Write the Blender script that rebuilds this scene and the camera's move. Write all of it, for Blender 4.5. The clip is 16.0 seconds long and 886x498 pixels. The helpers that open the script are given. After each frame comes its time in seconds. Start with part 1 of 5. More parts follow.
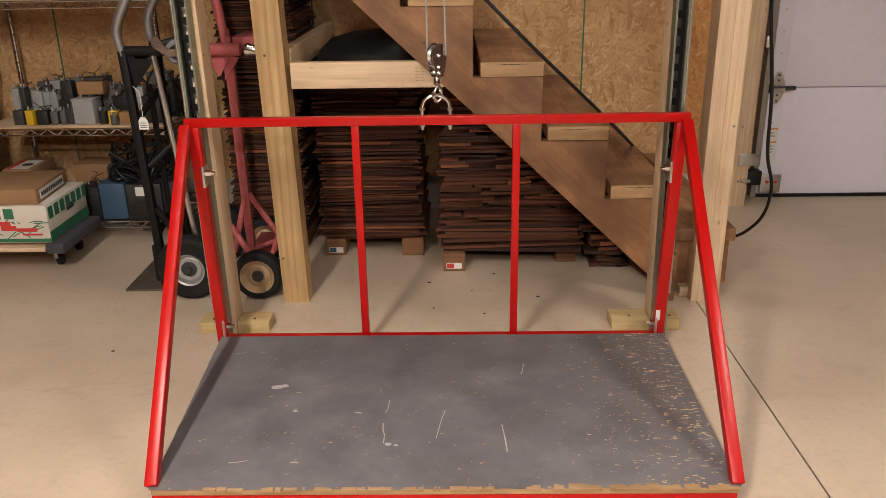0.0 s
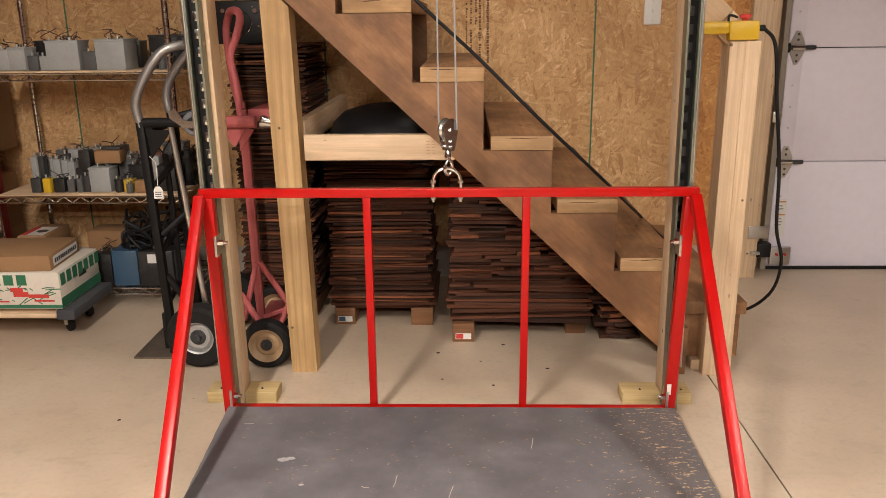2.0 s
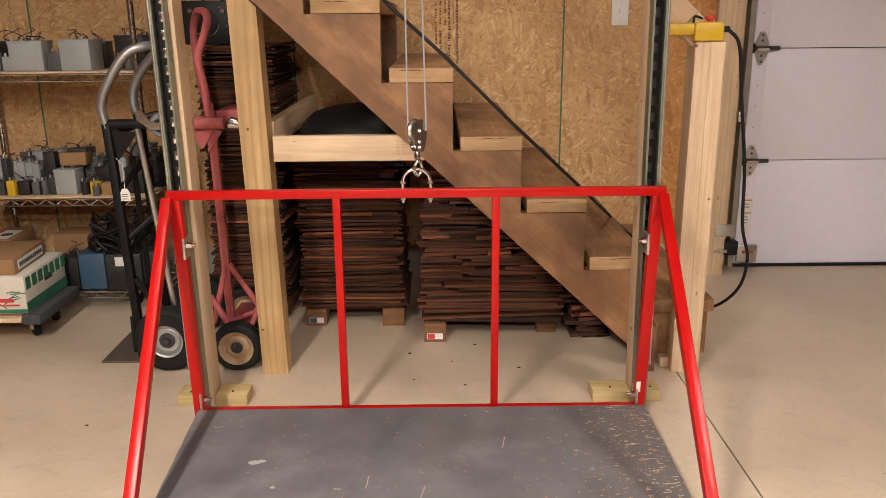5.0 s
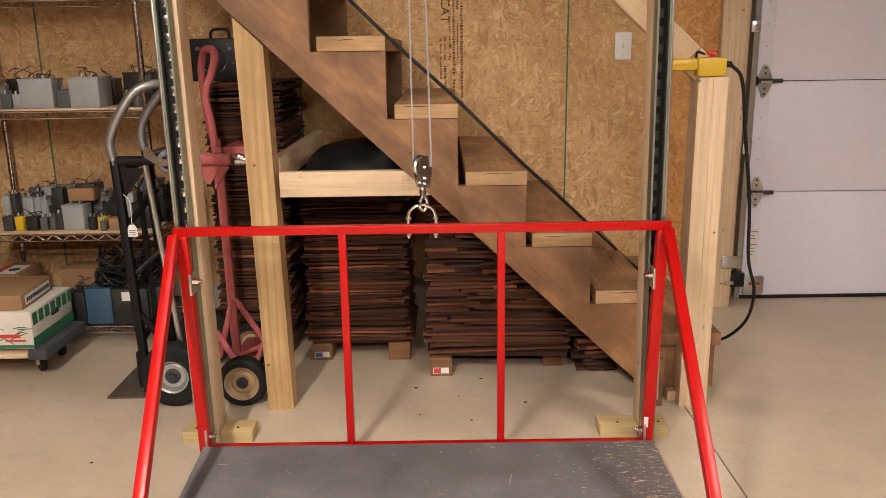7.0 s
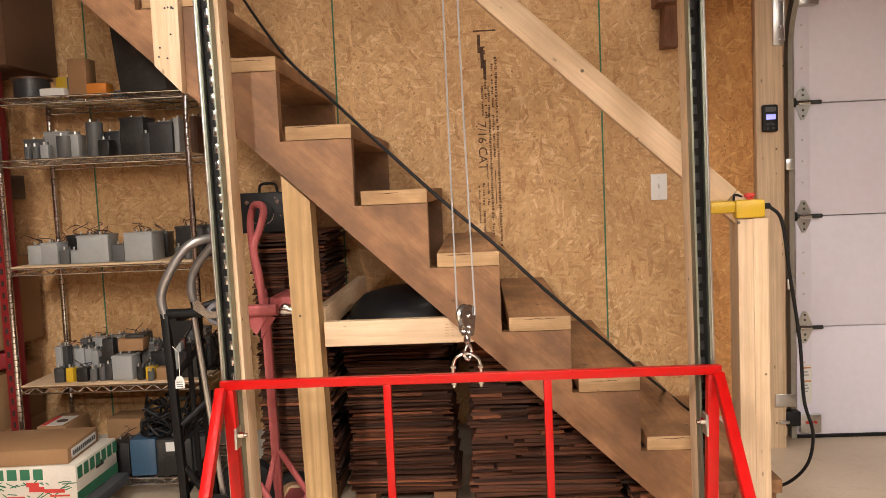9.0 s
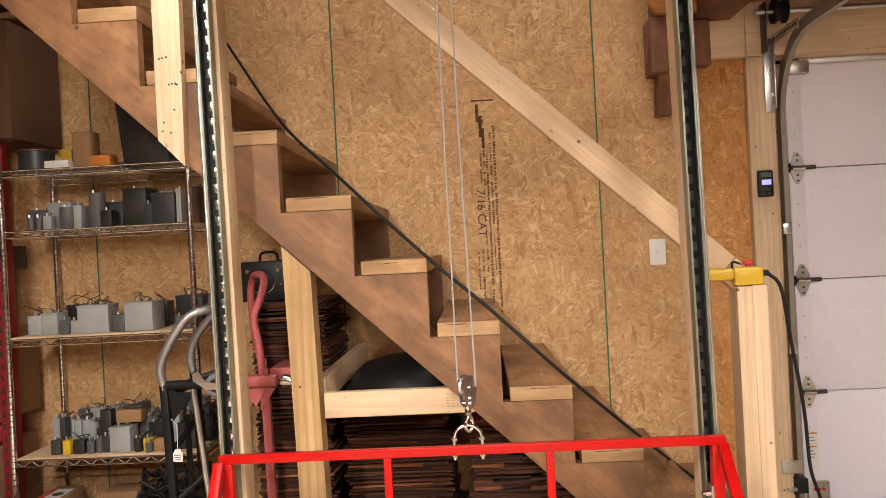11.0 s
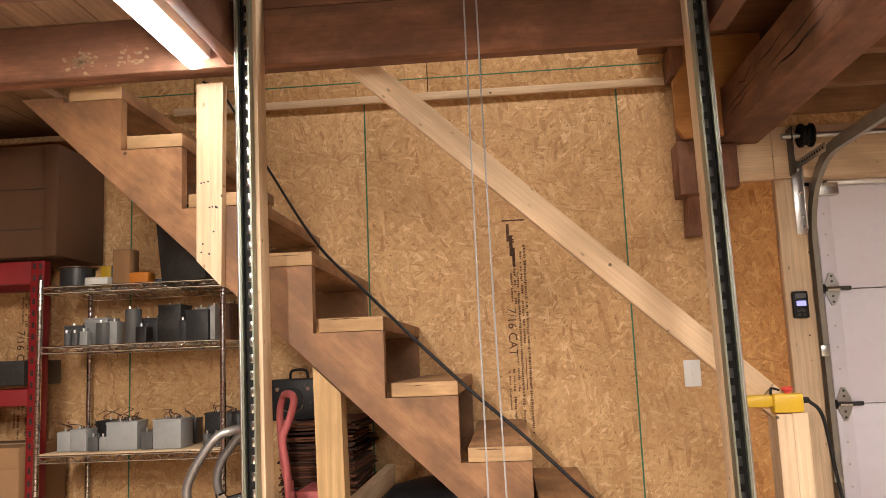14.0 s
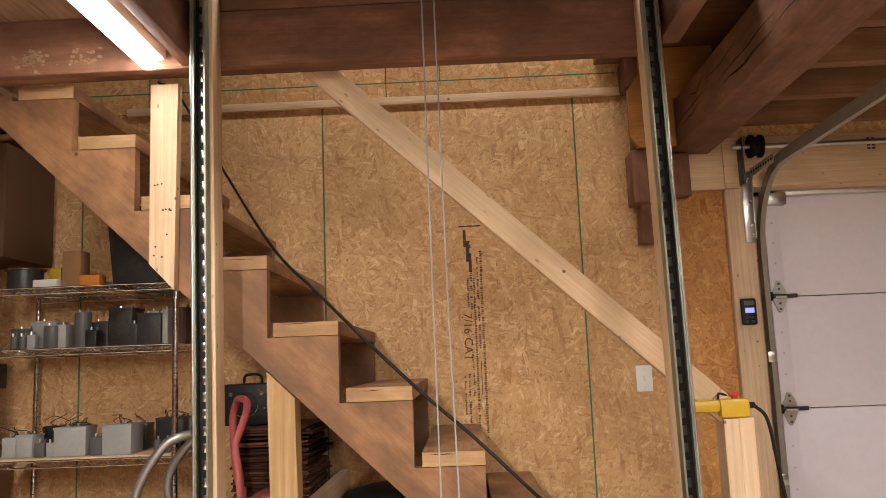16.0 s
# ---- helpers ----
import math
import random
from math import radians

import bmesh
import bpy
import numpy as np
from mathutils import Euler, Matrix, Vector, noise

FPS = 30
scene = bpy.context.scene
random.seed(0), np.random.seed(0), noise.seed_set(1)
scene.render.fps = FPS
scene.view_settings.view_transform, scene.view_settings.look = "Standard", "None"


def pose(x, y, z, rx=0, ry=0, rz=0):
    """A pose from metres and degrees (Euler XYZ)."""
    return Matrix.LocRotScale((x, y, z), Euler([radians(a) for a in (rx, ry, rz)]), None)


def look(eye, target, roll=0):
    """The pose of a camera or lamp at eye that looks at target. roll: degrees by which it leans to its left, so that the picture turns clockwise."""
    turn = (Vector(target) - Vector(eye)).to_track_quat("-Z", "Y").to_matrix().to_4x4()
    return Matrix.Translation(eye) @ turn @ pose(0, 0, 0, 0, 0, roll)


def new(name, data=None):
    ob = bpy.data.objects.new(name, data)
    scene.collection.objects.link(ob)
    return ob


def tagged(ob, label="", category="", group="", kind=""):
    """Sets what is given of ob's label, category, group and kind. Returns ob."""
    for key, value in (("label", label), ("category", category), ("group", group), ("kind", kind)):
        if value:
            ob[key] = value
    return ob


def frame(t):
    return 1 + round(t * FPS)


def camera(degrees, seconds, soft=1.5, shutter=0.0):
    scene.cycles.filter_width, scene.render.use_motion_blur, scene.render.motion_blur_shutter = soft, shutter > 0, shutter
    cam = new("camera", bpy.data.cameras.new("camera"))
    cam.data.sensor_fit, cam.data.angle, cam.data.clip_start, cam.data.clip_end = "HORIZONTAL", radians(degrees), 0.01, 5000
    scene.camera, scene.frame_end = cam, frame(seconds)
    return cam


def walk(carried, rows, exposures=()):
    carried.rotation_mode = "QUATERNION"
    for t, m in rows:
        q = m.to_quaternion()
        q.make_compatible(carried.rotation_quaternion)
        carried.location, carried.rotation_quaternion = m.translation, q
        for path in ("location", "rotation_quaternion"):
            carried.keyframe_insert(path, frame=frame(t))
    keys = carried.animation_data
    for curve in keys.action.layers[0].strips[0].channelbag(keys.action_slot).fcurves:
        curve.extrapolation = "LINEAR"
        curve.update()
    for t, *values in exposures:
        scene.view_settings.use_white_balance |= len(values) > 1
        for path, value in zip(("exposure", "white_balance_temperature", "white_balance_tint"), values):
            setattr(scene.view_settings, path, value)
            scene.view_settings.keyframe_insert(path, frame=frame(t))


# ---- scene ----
cam = camera(57.77, 16.0, soft=0.8)
PATH = [
    (0, (0.056, -2.402, 1.202), (0.0217, -0.5310, 0.4957), -0.92),
    (0.5, (0.055, -2.402, 1.208), (0.0140, -0.5157, 0.5449), -0.52),
    (1, (0.056, -2.401, 1.211), (0.0013, -0.4979, 0.5996), -0.36),
    (1.5, (0.052, -2.401, 1.217), (-0.0081, -0.4866, 0.6394), -0.39),
    (2, (0.053, -2.403, 1.218), (-0.0020, -0.4803, 0.6685), -0.57),
    (2.5, (0.054, -2.402, 1.219), (0.0106, -0.4797, 0.6701), -0.58),
    (3, (0.057, -2.405, 1.219), (0.0342, -0.4818, 0.6702), -0.62),
    (3.5, (0.060, -2.405, 1.220), (0.0434, -0.4818, 0.6696), -0.66),
    (4, (0.059, -2.405, 1.220), (0.0500, -0.4826, 0.6698), -0.64),
    (6.5, (0.065, -2.410, 1.226), (0.0965, -0.4860, 0.6822), -0.31),
    (7, (0.062, -2.405, 1.239), (0.0607, -0.4635, 0.7592), -0.83),
    (7.5, (0.058, -2.408, 1.249), (0.0335, -0.4487, 0.8482), -1.57),
    (8, (0.057, -2.408, 1.264), (0.0120, -0.4306, 0.9696), -2.34),
    (8.5, (0.051, -2.409, 1.282), (-0.0322, -0.4184, 1.1069), -2.45),
    (9, (0.051, -2.410, 1.288), (-0.0398, -0.4183, 1.1355), -2.50),
    (11.5, (0.055, -2.420, 1.329), (-0.0319, -0.4228, 1.3885), -3.10),
    (12, (0.054, -2.423, 1.336), (-0.0449, -0.4288, 1.4533), -2.90),
    (12.5, (0.053, -2.425, 1.340), (-0.0439, -0.4321, 1.4788), -2.75),
    (13, (0.052, -2.426, 1.346), (-0.0508, -0.4363, 1.5145), -2.78),
    (13.5, (0.049, -2.429, 1.357), (-0.0790, -0.4472, 1.5960), -2.47),
    (14, (0.048, -2.430, 1.360), (-0.0948, -0.4540, 1.6307), -2.39),
    (14.5, (0.047, -2.432, 1.360), (-0.0841, -0.4558, 1.6369), -2.34),
    (15, (0.048, -2.434, 1.361), (-0.0669, -0.4571, 1.6385), -2.26),
    (15.5, (0.056, -2.438, 1.360), (-0.0042, -0.4581, 1.6390), -2.21),
    (16, (0.059, -2.441, 1.362), (0.0184, -0.4603, 1.6394), -2.25),
]
walk(cam, [(t, look(eye, target, roll)) for t, eye, target, roll in PATH],
     exposures=[(0, -0.43), (0.5, -0.18), (1, -0.12), (2, -0.08), (4.2, -0.09), (6.3, -0.09), (7.3, -0.03), (8, 0.2), (9, 0.27), (12, 0.31), (13.5, 0.36), (14.5, 0.31), (15.2, 0.12), (16, 0.04)])
# end of the walk

# ---- world, light, exposure ----
world = bpy.data.worlds.new("world")
scene.world = world
world.use_nodes = True
world.node_tree.nodes["Background"].inputs[0].default_value = (0.9, 0.85, 0.8, 1)
world.node_tree.nodes["Background"].inputs[1].default_value = 0.002
scene.view_settings.exposure = 0.0


def area_lamp(name, at, size_x, size_y, power, color, turn=(0, 0, 0)):
    data = bpy.data.lights.new(name, "AREA")
    data.shape, data.size, data.size_y, data.energy, data.color = "RECTANGLE", size_x, size_y, power, color
    ob = new(name, data)
    ob.matrix_world = pose(*at, *turn)
    return ob


WARM = (1.0, 0.9, 0.81)
area_lamp("tube_lamp_back", (-0.9, -2.6, 2.405), 0.06, 1.2, 116, WARM)
area_lamp("tube_lamp_side", (1.95, -2.1, 2.405), 0.06, 1.2, 44, WARM)
area_lamp("tube_lamp_far", (0.4, -4.3, 2.405), 1.2, 0.06, 118, WARM)
area_lamp("loft_lamp", (0.1, 0.4, 4.1), 1.2, 0.2, 30, WARM)

# ---- materials ----


def nodes_of(name, rough=0.6, metal=0.0):
    m = bpy.data.materials.new(name)
    m.use_nodes = True
    nt = m.node_tree
    b = nt.nodes["Principled BSDF"]
    b.inputs["Roughness"].default_value, b.inputs["Metallic"].default_value = rough, metal
    return m, nt, b


def add(nt, kind, **values):
    n = nt.nodes.new(kind)
    for k, v in values.items():
        n.inputs[k].default_value = v
    return n


def ramp(nt, source, stops):
    r = nt.nodes.new("ShaderNodeValToRGB")
    while len(r.color_ramp.elements) < len(stops):
        r.color_ramp.elements.new(0.5)
    for e, (p, c) in zip(r.color_ramp.elements, stops):
        e.position, e.color = p, (*c, 1) if len(c) == 3 else c
    nt.links.new(source, r.inputs[0])
    return r.outputs[0]


def coords(nt, scale=(1, 1, 1), turn=(0, 0, 0), shift=True):
    tc = nt.nodes.new("ShaderNodeTexCoord")
    mp = add(nt, "ShaderNodeMapping", Scale=scale, Rotation=[radians(a) for a in turn])
    if any(turn):
        mp.vector_type = "TEXTURE"
        mp.inputs["Scale"].default_value = [1 / s for s in scale]
    out = tc.outputs["Object"]
    if shift:
        info = nt.nodes.new("ShaderNodeObjectInfo")
        vm = nt.nodes.new("ShaderNodeVectorMath")
        vm.operation = "MULTIPLY_ADD"
        cb = nt.nodes.new("ShaderNodeCombineXYZ")
        for i in range(3):
            nt.links.new(info.outputs["Random"], cb.inputs[i])
        nt.links.new(cb.outputs[0], vm.inputs[0])
        vm.inputs[1].default_value = (7.3, 11.1, 5.7)
        nt.links.new(out, vm.inputs[2])
        out = vm.outputs[0]
    nt.links.new(out, mp.inputs[0])
    return mp.outputs[0]


def tex_noise(nt, vec, scale, detail=4, rough=0.55, distort=0.0):
    n = add(nt, "ShaderNodeTexNoise", Scale=scale, Detail=detail, Roughness=rough, Distortion=distort)
    nt.links.new(vec, n.inputs["Vector"])
    return n.outputs[0]


def mixed(nt, fac, a, b, kind="MIX"):
    m = nt.nodes.new("ShaderNodeMix")
    m.data_type, m.blend_type = "RGBA", kind
    for v, i in ((fac, 0), (a, 6), (b, 7)):
        if isinstance(v, bpy.types.NodeSocket):
            nt.links.new(v, m.inputs[i])
        else:
            m.inputs[i].default_value = v if i == 0 else (*v, 1)
    return m.outputs[2]


def bumped(nt, b, height, strength, distance=0.002):
    bp = add(nt, "ShaderNodeBump", Strength=strength, Distance=distance)
    nt.links.new(height, bp.inputs["Height"])
    nt.links.new(bp.outputs[0], b.inputs["Normal"])


def wood(name, light, dark, axis=0, fine=1.0, rough=0.65, knots=0.0, stain=0.0, turn=(0, 0, 0), smudge=0.0, rings=0.0, holes=0.0):
    """Sawn wood with its grain along an axis of the object."""
    m, nt, b = nodes_of(name, rough)
    s = [26 * fine] * 3
    s[axis] = 1.3 * fine
    v = coords(nt, s, turn)
    g = tex_noise(nt, v, 1.0, 5, 0.6, 0.8)
    s2 = [160.0] * 3
    s2[axis] = 5.0
    f = tex_noise(nt, coords(nt, s2, turn), 1.0, 2)
    big = tex_noise(nt, coords(nt), 2.6, 3)
    c = ramp(nt, g, [(0.3, dark), (0.5, [0.5 * (p + q) for p, q in zip(light, dark)]), (0.68, light)])
    c = mixed(nt, ramp(nt, f, [(0.35, (0.35,) * 3), (0.62, (0, 0, 0))]), c, [0.62 * q for q in dark])
    c = mixed(nt, ramp(nt, big, [(0.35, (0.0,) * 3), (0.75, (0.5 + stain,) * 3)]), c, [0.8 * q for q in dark])
    if knots:
        s3 = [9.0] * 3
        s3[axis] = 4.0
        vo = add(nt, "ShaderNodeTexVoronoi", Scale=knots, Randomness=1.0)
        nt.links.new(coords(nt, s3), vo.inputs["Vector"])
        c = mixed(nt, ramp(nt, vo.outputs["Distance"], [(0.05, (0.85,) * 3), (0.095, (0, 0, 0))]), c, [0.32 * q for q in dark])
    if rings:
        s4 = [7.0] * 3
        s4[axis] = 0.55
        w = add(nt, "ShaderNodeTexWave", Scale=1.6, Distortion=5.0, Detail=2.0)
        w.inputs["Detail Scale"].default_value = 0.8
        nt.links.new(coords(nt, s4, turn), w.inputs["Vector"])
        c = mixed(nt, ramp(nt, w.outputs["Fac"], [(0.5, (0, 0, 0)), (0.95, (rings,) * 3)]), c, [0.75 * q for q in dark])
    if smudge:
        s5 = [6.0] * 3
        s5[axis] = 3.0
        d = tex_noise(nt, coords(nt, s5, turn), 1.0, 7, 0.68)
        c = mixed(nt, ramp(nt, d, [(0.38, (smudge,) * 3), (0.56, (0, 0, 0))]), c, [0.5 * q for q in dark])
        c = mixed(nt, ramp(nt, d, [(0.56, (0, 0, 0)), (0.72, (0.7 * smudge,) * 3)]), c, [min(0.8, 1.35 * q) for q in light])
    if holes:
        vh = add(nt, "ShaderNodeTexVoronoi", Scale=holes, Randomness=1.0)
        nt.links.new(coords(nt), vh.inputs["Vector"])
        c = mixed(nt, ramp(nt, vh.outputs["Distance"], [(0.055, (0.9,) * 3), (0.08, (0, 0, 0))]), c, [0.15 * q for q in dark])
    nt.links.new(c, b.inputs["Base Color"])
    bumped(nt, b, f, 0.35, 0.0012)
    return m


def painted(name, color, rough=0.4, metal=0.0, wear=0.25, dirt=(0.05, 0.04, 0.03), scale=9.0, bump=0.08, gloss=0.5, speck=0.12):
    m, nt, b = nodes_of(name, rough, metal)
    b.inputs["Specular IOR Level"].default_value = gloss
    n = tex_noise(nt, coords(nt), scale, 6, 0.65)
    f = tex_noise(nt, coords(nt), scale * 14, 3)
    c = mixed(nt, ramp(nt, n, [(0.5, (0, 0, 0)), (0.78, (wear,) * 3)]), color, dirt)
    c = mixed(nt, ramp(nt, f, [(0.3, (speck,) * 3), (0.6, (0, 0, 0))]), c, dirt)
    nt.links.new(c, b.inputs["Base Color"])
    r = nt.nodes.new("ShaderNodeMapRange")
    r.inputs["To Min"].default_value, r.inputs["To Max"].default_value = rough * 0.75, min(1, rough * 1.35)
    nt.links.new(n, r.inputs["Value"])
    nt.links.new(r.outputs[0], b.inputs["Roughness"])
    bumped(nt, b, f, bump, 0.001)
    return m


def osb_material(name="osb", tint=(1.0, 1.0, 1.0)):
    m, nt, b = nodes_of(name, 0.72)
    cols = []
    for turn, sc in ((58, (17, 17, 74)), (-38, (20, 20, 92)), (85, (15, 15, 64)), (12, (22, 22, 104))):
        base = coords(nt, (1, 1, 1))
        warp = add(nt, "ShaderNodeTexNoise", Scale=1.6, Detail=3.0)
        nt.links.new(base, warp.inputs["Vector"])
        vm = nt.nodes.new("ShaderNodeVectorMath")
        vm.operation = "MULTIPLY_ADD"
        nt.links.new(warp.outputs["Color"], vm.inputs[0])
        vm.inputs[1].default_value = (0.22, 0.22, 0.22)
        nt.links.new(base, vm.inputs[2])
        mp = nt.nodes.new("ShaderNodeMapping")
        mp.vector_type = "TEXTURE"
        mp.inputs["Rotation"].default_value = (0, radians(turn), 0)
        mp.inputs["Scale"].default_value = [1 / q for q in sc]
        nt.links.new(vm.outputs[0], mp.inputs[0])
        vo = add(nt, "ShaderNodeTexVoronoi", Scale=1.0, Randomness=1.0)
        nt.links.new(mp.outputs[0], vo.inputs["Vector"])
        sep = nt.nodes.new("ShaderNodeSeparateColor")
        nt.links.new(vo.outputs["Color"], sep.inputs[0])
        cols.append((sep.outputs[0], sep.outputs[1]))
    tan = [(0.0, (0.45, 0.245, 0.103)), (0.09, (0.53, 0.308, 0.135)), (0.3, (0.60, 0.36, 0.165)), (0.6, (0.645, 0.40, 0.187)), (0.86, (0.69, 0.445, 0.215)), (1.0, (0.79, 0.56, 0.31))]
    c = ramp(nt, cols[0][0], tan)
    c = mixed(nt, ramp(nt, cols[1][1], [(0.52, (0, 0, 0)), (0.56, (1, 1, 1))]), c, ramp(nt, cols[1][0], tan))
    c = mixed(nt, ramp(nt, cols[2][1], [(0.70, (0, 0, 0)), (0.74, (1, 1, 1))]), c, ramp(nt, cols[2][0], tan))
    c = mixed(nt, ramp(nt, cols[3][1], [(0.72, (0, 0, 0)), (0.76, (0.9,) * 3)]), c, ramp(nt, cols[3][0], tan))
    fib = tex_noise(nt, coords(nt, (170, 170, 45), (0, 20, 0)), 1.0, 3)
    c = mixed(nt, ramp(nt, fib, [(0.30, (0.4,) * 3), (0.5, (0, 0, 0))]), c, (0.27, 0.145, 0.055))
    speck = tex_noise(nt, coords(nt, (60, 60, 60)), 1.0, 3, 0.7)
    c = mixed(nt, ramp(nt, speck, [(0.29, (0.8,) * 3), (0.36, (0, 0, 0))]), c, (0.12, 0.06, 0.025))
    # a few dark heartwood strands and wide cloudy stains
    c = mixed(nt, ramp(nt, cols[2][0], [(0.968, (0, 0, 0)), (0.98, (0.5,) * 3)]), c, (0.34, 0.15, 0.05))
    mid = tex_noise(nt, coords(nt), 9.0, 5, 0.65)
    c = mixed(nt, ramp(nt, mid, [(0.48, (0, 0, 0)), (0.74, (0.4,) * 3)]), c, (0.43, 0.225, 0.09))
    big = tex_noise(nt, coords(nt), 1.7, 4)
    c = mixed(nt, ramp(nt, big, [(0.45, (0, 0, 0)), (0.75, (0.4,) * 3)]), c, (0.34, 0.175, 0.065))
    c = mixed(nt, 1.0, c, tint, "MULTIPLY")
    nt.links.new(c, b.inputs["Base Color"])
    mx = nt.nodes.new("ShaderNodeMath")
    mx.operation = "ADD"
    nt.links.new(cols[0][0], mx.inputs[0])
    nt.links.new(fib, mx.inputs[1])
    bumped(nt, b, mx.outputs[0], 0.3, 0.0015)
    return m


def concrete_material():
    m, nt, b = nodes_of("concrete", 0.42)
    a = tex_noise(nt, coords(nt, shift=False), 1.6, 6, 0.6)
    f = tex_noise(nt, coords(nt, shift=False), 55, 3)
    sp = tex_noise(nt, coords(nt, shift=False), 9.0, 5, 0.7)
    c = ramp(nt, a, [(0.3, (0.455, 0.362, 0.265)), (0.5, (0.535, 0.43, 0.318)), (0.72, (0.605, 0.503, 0.384))])
    c = mixed(nt, ramp(nt, sp, [(0.55, (0, 0, 0)), (0.74, (0.35,) * 3)]), c, (0.33, 0.265, 0.20))
    c = mixed(nt, ramp(nt, f, [(0.3, (0.25,) * 3), (0.5, (0, 0, 0))]), c, (0.36, 0.30, 0.24))
    st = tex_noise(nt, coords(nt, (1.0, 2.2, 1.0), shift=False), 3.1, 7, 0.7, 0.6)
    c = mixed(nt, ramp(nt, st, [(0.60, (0, 0, 0)), (0.72, (0.4,) * 3)]), c, (0.30, 0.22, 0.15))
    dots = add(nt, "ShaderNodeTexVoronoi", Scale=7.0, Randomness=1.0)
    nt.links.new(coords(nt, shift=False), dots.inputs["Vector"])
    c = mixed(nt, ramp(nt, dots.outputs["Distance"], [(0.018, (0.7,) * 3), (0.03, (0, 0, 0))]), c, (0.10, 0.075, 0.05))
    nt.links.new(c, b.inputs["Base Color"])
    nt.links.new(ramp(nt, a, [(0.3, (0.34,) * 3), (0.7, (0.5,) * 3)]), b.inputs["Roughness"])
    bumped(nt, b, f, 0.06, 0.001)
    return m


def deck_material():
    """Grey deck paint, scuffed, with chips down to the wood towards one end."""
    m, nt, b = nodes_of("grey_deck_paint", 0.55)
    n = tex_noise(nt, coords(nt, shift=False), 7, 6, 0.65)
    c = ramp(nt, n, [(0.3, (0.098, 0.094, 0.101)), (0.5, (0.140, 0.133, 0.142)), (0.72, (0.19, 0.182, 0.188))])
    st = tex_noise(nt, coords(nt, shift=False), 2.2, 4)
    c = mixed(nt, ramp(nt, st, [(0.5, (0, 0, 0)), (0.7, (0.45,) * 3)]), c, (0.10, 0.085, 0.075))
    tc = nt.nodes.new("ShaderNodeTexCoord")
    sx = nt.nodes.new("ShaderNodeSeparateXYZ")
    nt.links.new(tc.outputs["Object"], sx.inputs[0])
    where = nt.nodes.new("ShaderNodeMapRange")
    where.inputs["From Min"].default_value, where.inputs["From Max"].default_value = 0.33, 0.62
    where.inputs["To Min"].default_value, where.inputs["To Max"].default_value = 0.0, 0.10
    nt.links.new(sx.outputs[0], where.inputs["Value"])
    chip = tex_noise(nt, coords(nt, (48, 120, 60), shift=False), 1.0, 4, 0.62)
    ad = nt.nodes.new("ShaderNodeMath")
    ad.operation = "ADD"
    nt.links.new(chip, ad.inputs[0])
    nt.links.new(where.outputs[0], ad.inputs[1])
    chips = ramp(nt, ad.outputs[0], [(0.70, (0, 0, 0)), (0.715, (1, 1, 1))])
    c = mixed(nt, chips, c, (0.56, 0.42, 0.25))
    nt.links.new(c, b.inputs["Base Color"])
    nt.links.new(ramp(nt, n, [(0.3, (0.42,) * 3), (0.7, (0.66,) * 3)]), b.inputs["Roughness"])
    bumped(nt, b, n, 0.12, 0.002)
    return m


OSB, CONCRETE, DECK = osb_material(), concrete_material(), deck_material()
OSB_ORANGE = osb_material("orange_osb", (0.92, 0.74, 0.52))
PINE = [wood("pine_%s" % a, (0.80, 0.61, 0.41), (0.68, 0.485, 0.30), i, 0.8, 0.6, 2.2, -0.35, (0, 0, 0), 0.2, 0.3, 11.0) for i, a in enumerate("xyz")]
TREATED = wood("treated_post", (0.66, 0.45, 0.22), (0.45, 0.275, 0.115), 2, 0.6, 0.62, 0.9, -0.2, (0, 0, 0), 0.3, 0.55, 13.0)
OAK = wood("stair_oak", (0.37, 0.187, 0.082), (0.225, 0.106, 0.045), 0, 0.22, 0.6, 0.0, 0.25, (0, 43, 0), 0.85, 0.0, 9.0)
OAKY = wood("stair_oak_y", (0.43, 0.225, 0.10), (0.25, 0.118, 0.05), 1, 0.3, 0.6, 0.0, 0.2, (0, 0, 0), 0.8, 0.25, 9.0)
ENDGRAIN = wood("tread_end", (0.60, 0.40, 0.21), (0.40, 0.235, 0.108), 0, 0.7, 0.7, 2.0, 0.0, (0, 0, 0), 0.55, 0.3)
JOISTW = wood("joist_wood", (0.36, 0.185, 0.088), (0.22, 0.105, 0.048), 0, 0.6, 0.7, 0.8, 0.0, (0, 0, 0), 0.4, 0.3)
BLOCKW = wood("brown_lumber", (0.30, 0.145, 0.062), (0.17, 0.078, 0.033), 0, 0.7, 0.75)
TIMBER = [wood("old_timber_%s" % a, (0.30, 0.138, 0.078), (0.17, 0.072, 0.039), i, 0.3, 0.75, 0.0, 0.2, (0, 0, 0), 0.75, 0.2, 4.0) for i, a in enumerate("xyz")]
PLANK = wood("loft_plank", (0.33, 0.19, 0.105), (0.20, 0.108, 0.057), 1, 0.8, 0.7, 0.6, 0.0, (0, 0, 0), 0.5, 0.35)
SHINGLE = wood("old_shingle", (0.19, 0.072, 0.032), (0.042, 0.016, 0.008), 0, 1.2, 0.85, 0.0, 0.3)
nt = SHINGLE.node_tree
info = nt.nodes.new("ShaderNodeObjectInfo")
tone = ramp(nt, info.outputs["Random"], [(0.0, (0.35, 0.32, 0.32)), (0.4, (0.8, 0.75, 0.72)), (0.75, (1.15, 1.0, 0.95)), (0.90, (1.5, 1.3, 1.15)), (1.0, (3.2, 2.9, 2.6))])
old = nt.nodes["Principled BSDF"].inputs["Base Color"].links[0].from_socket
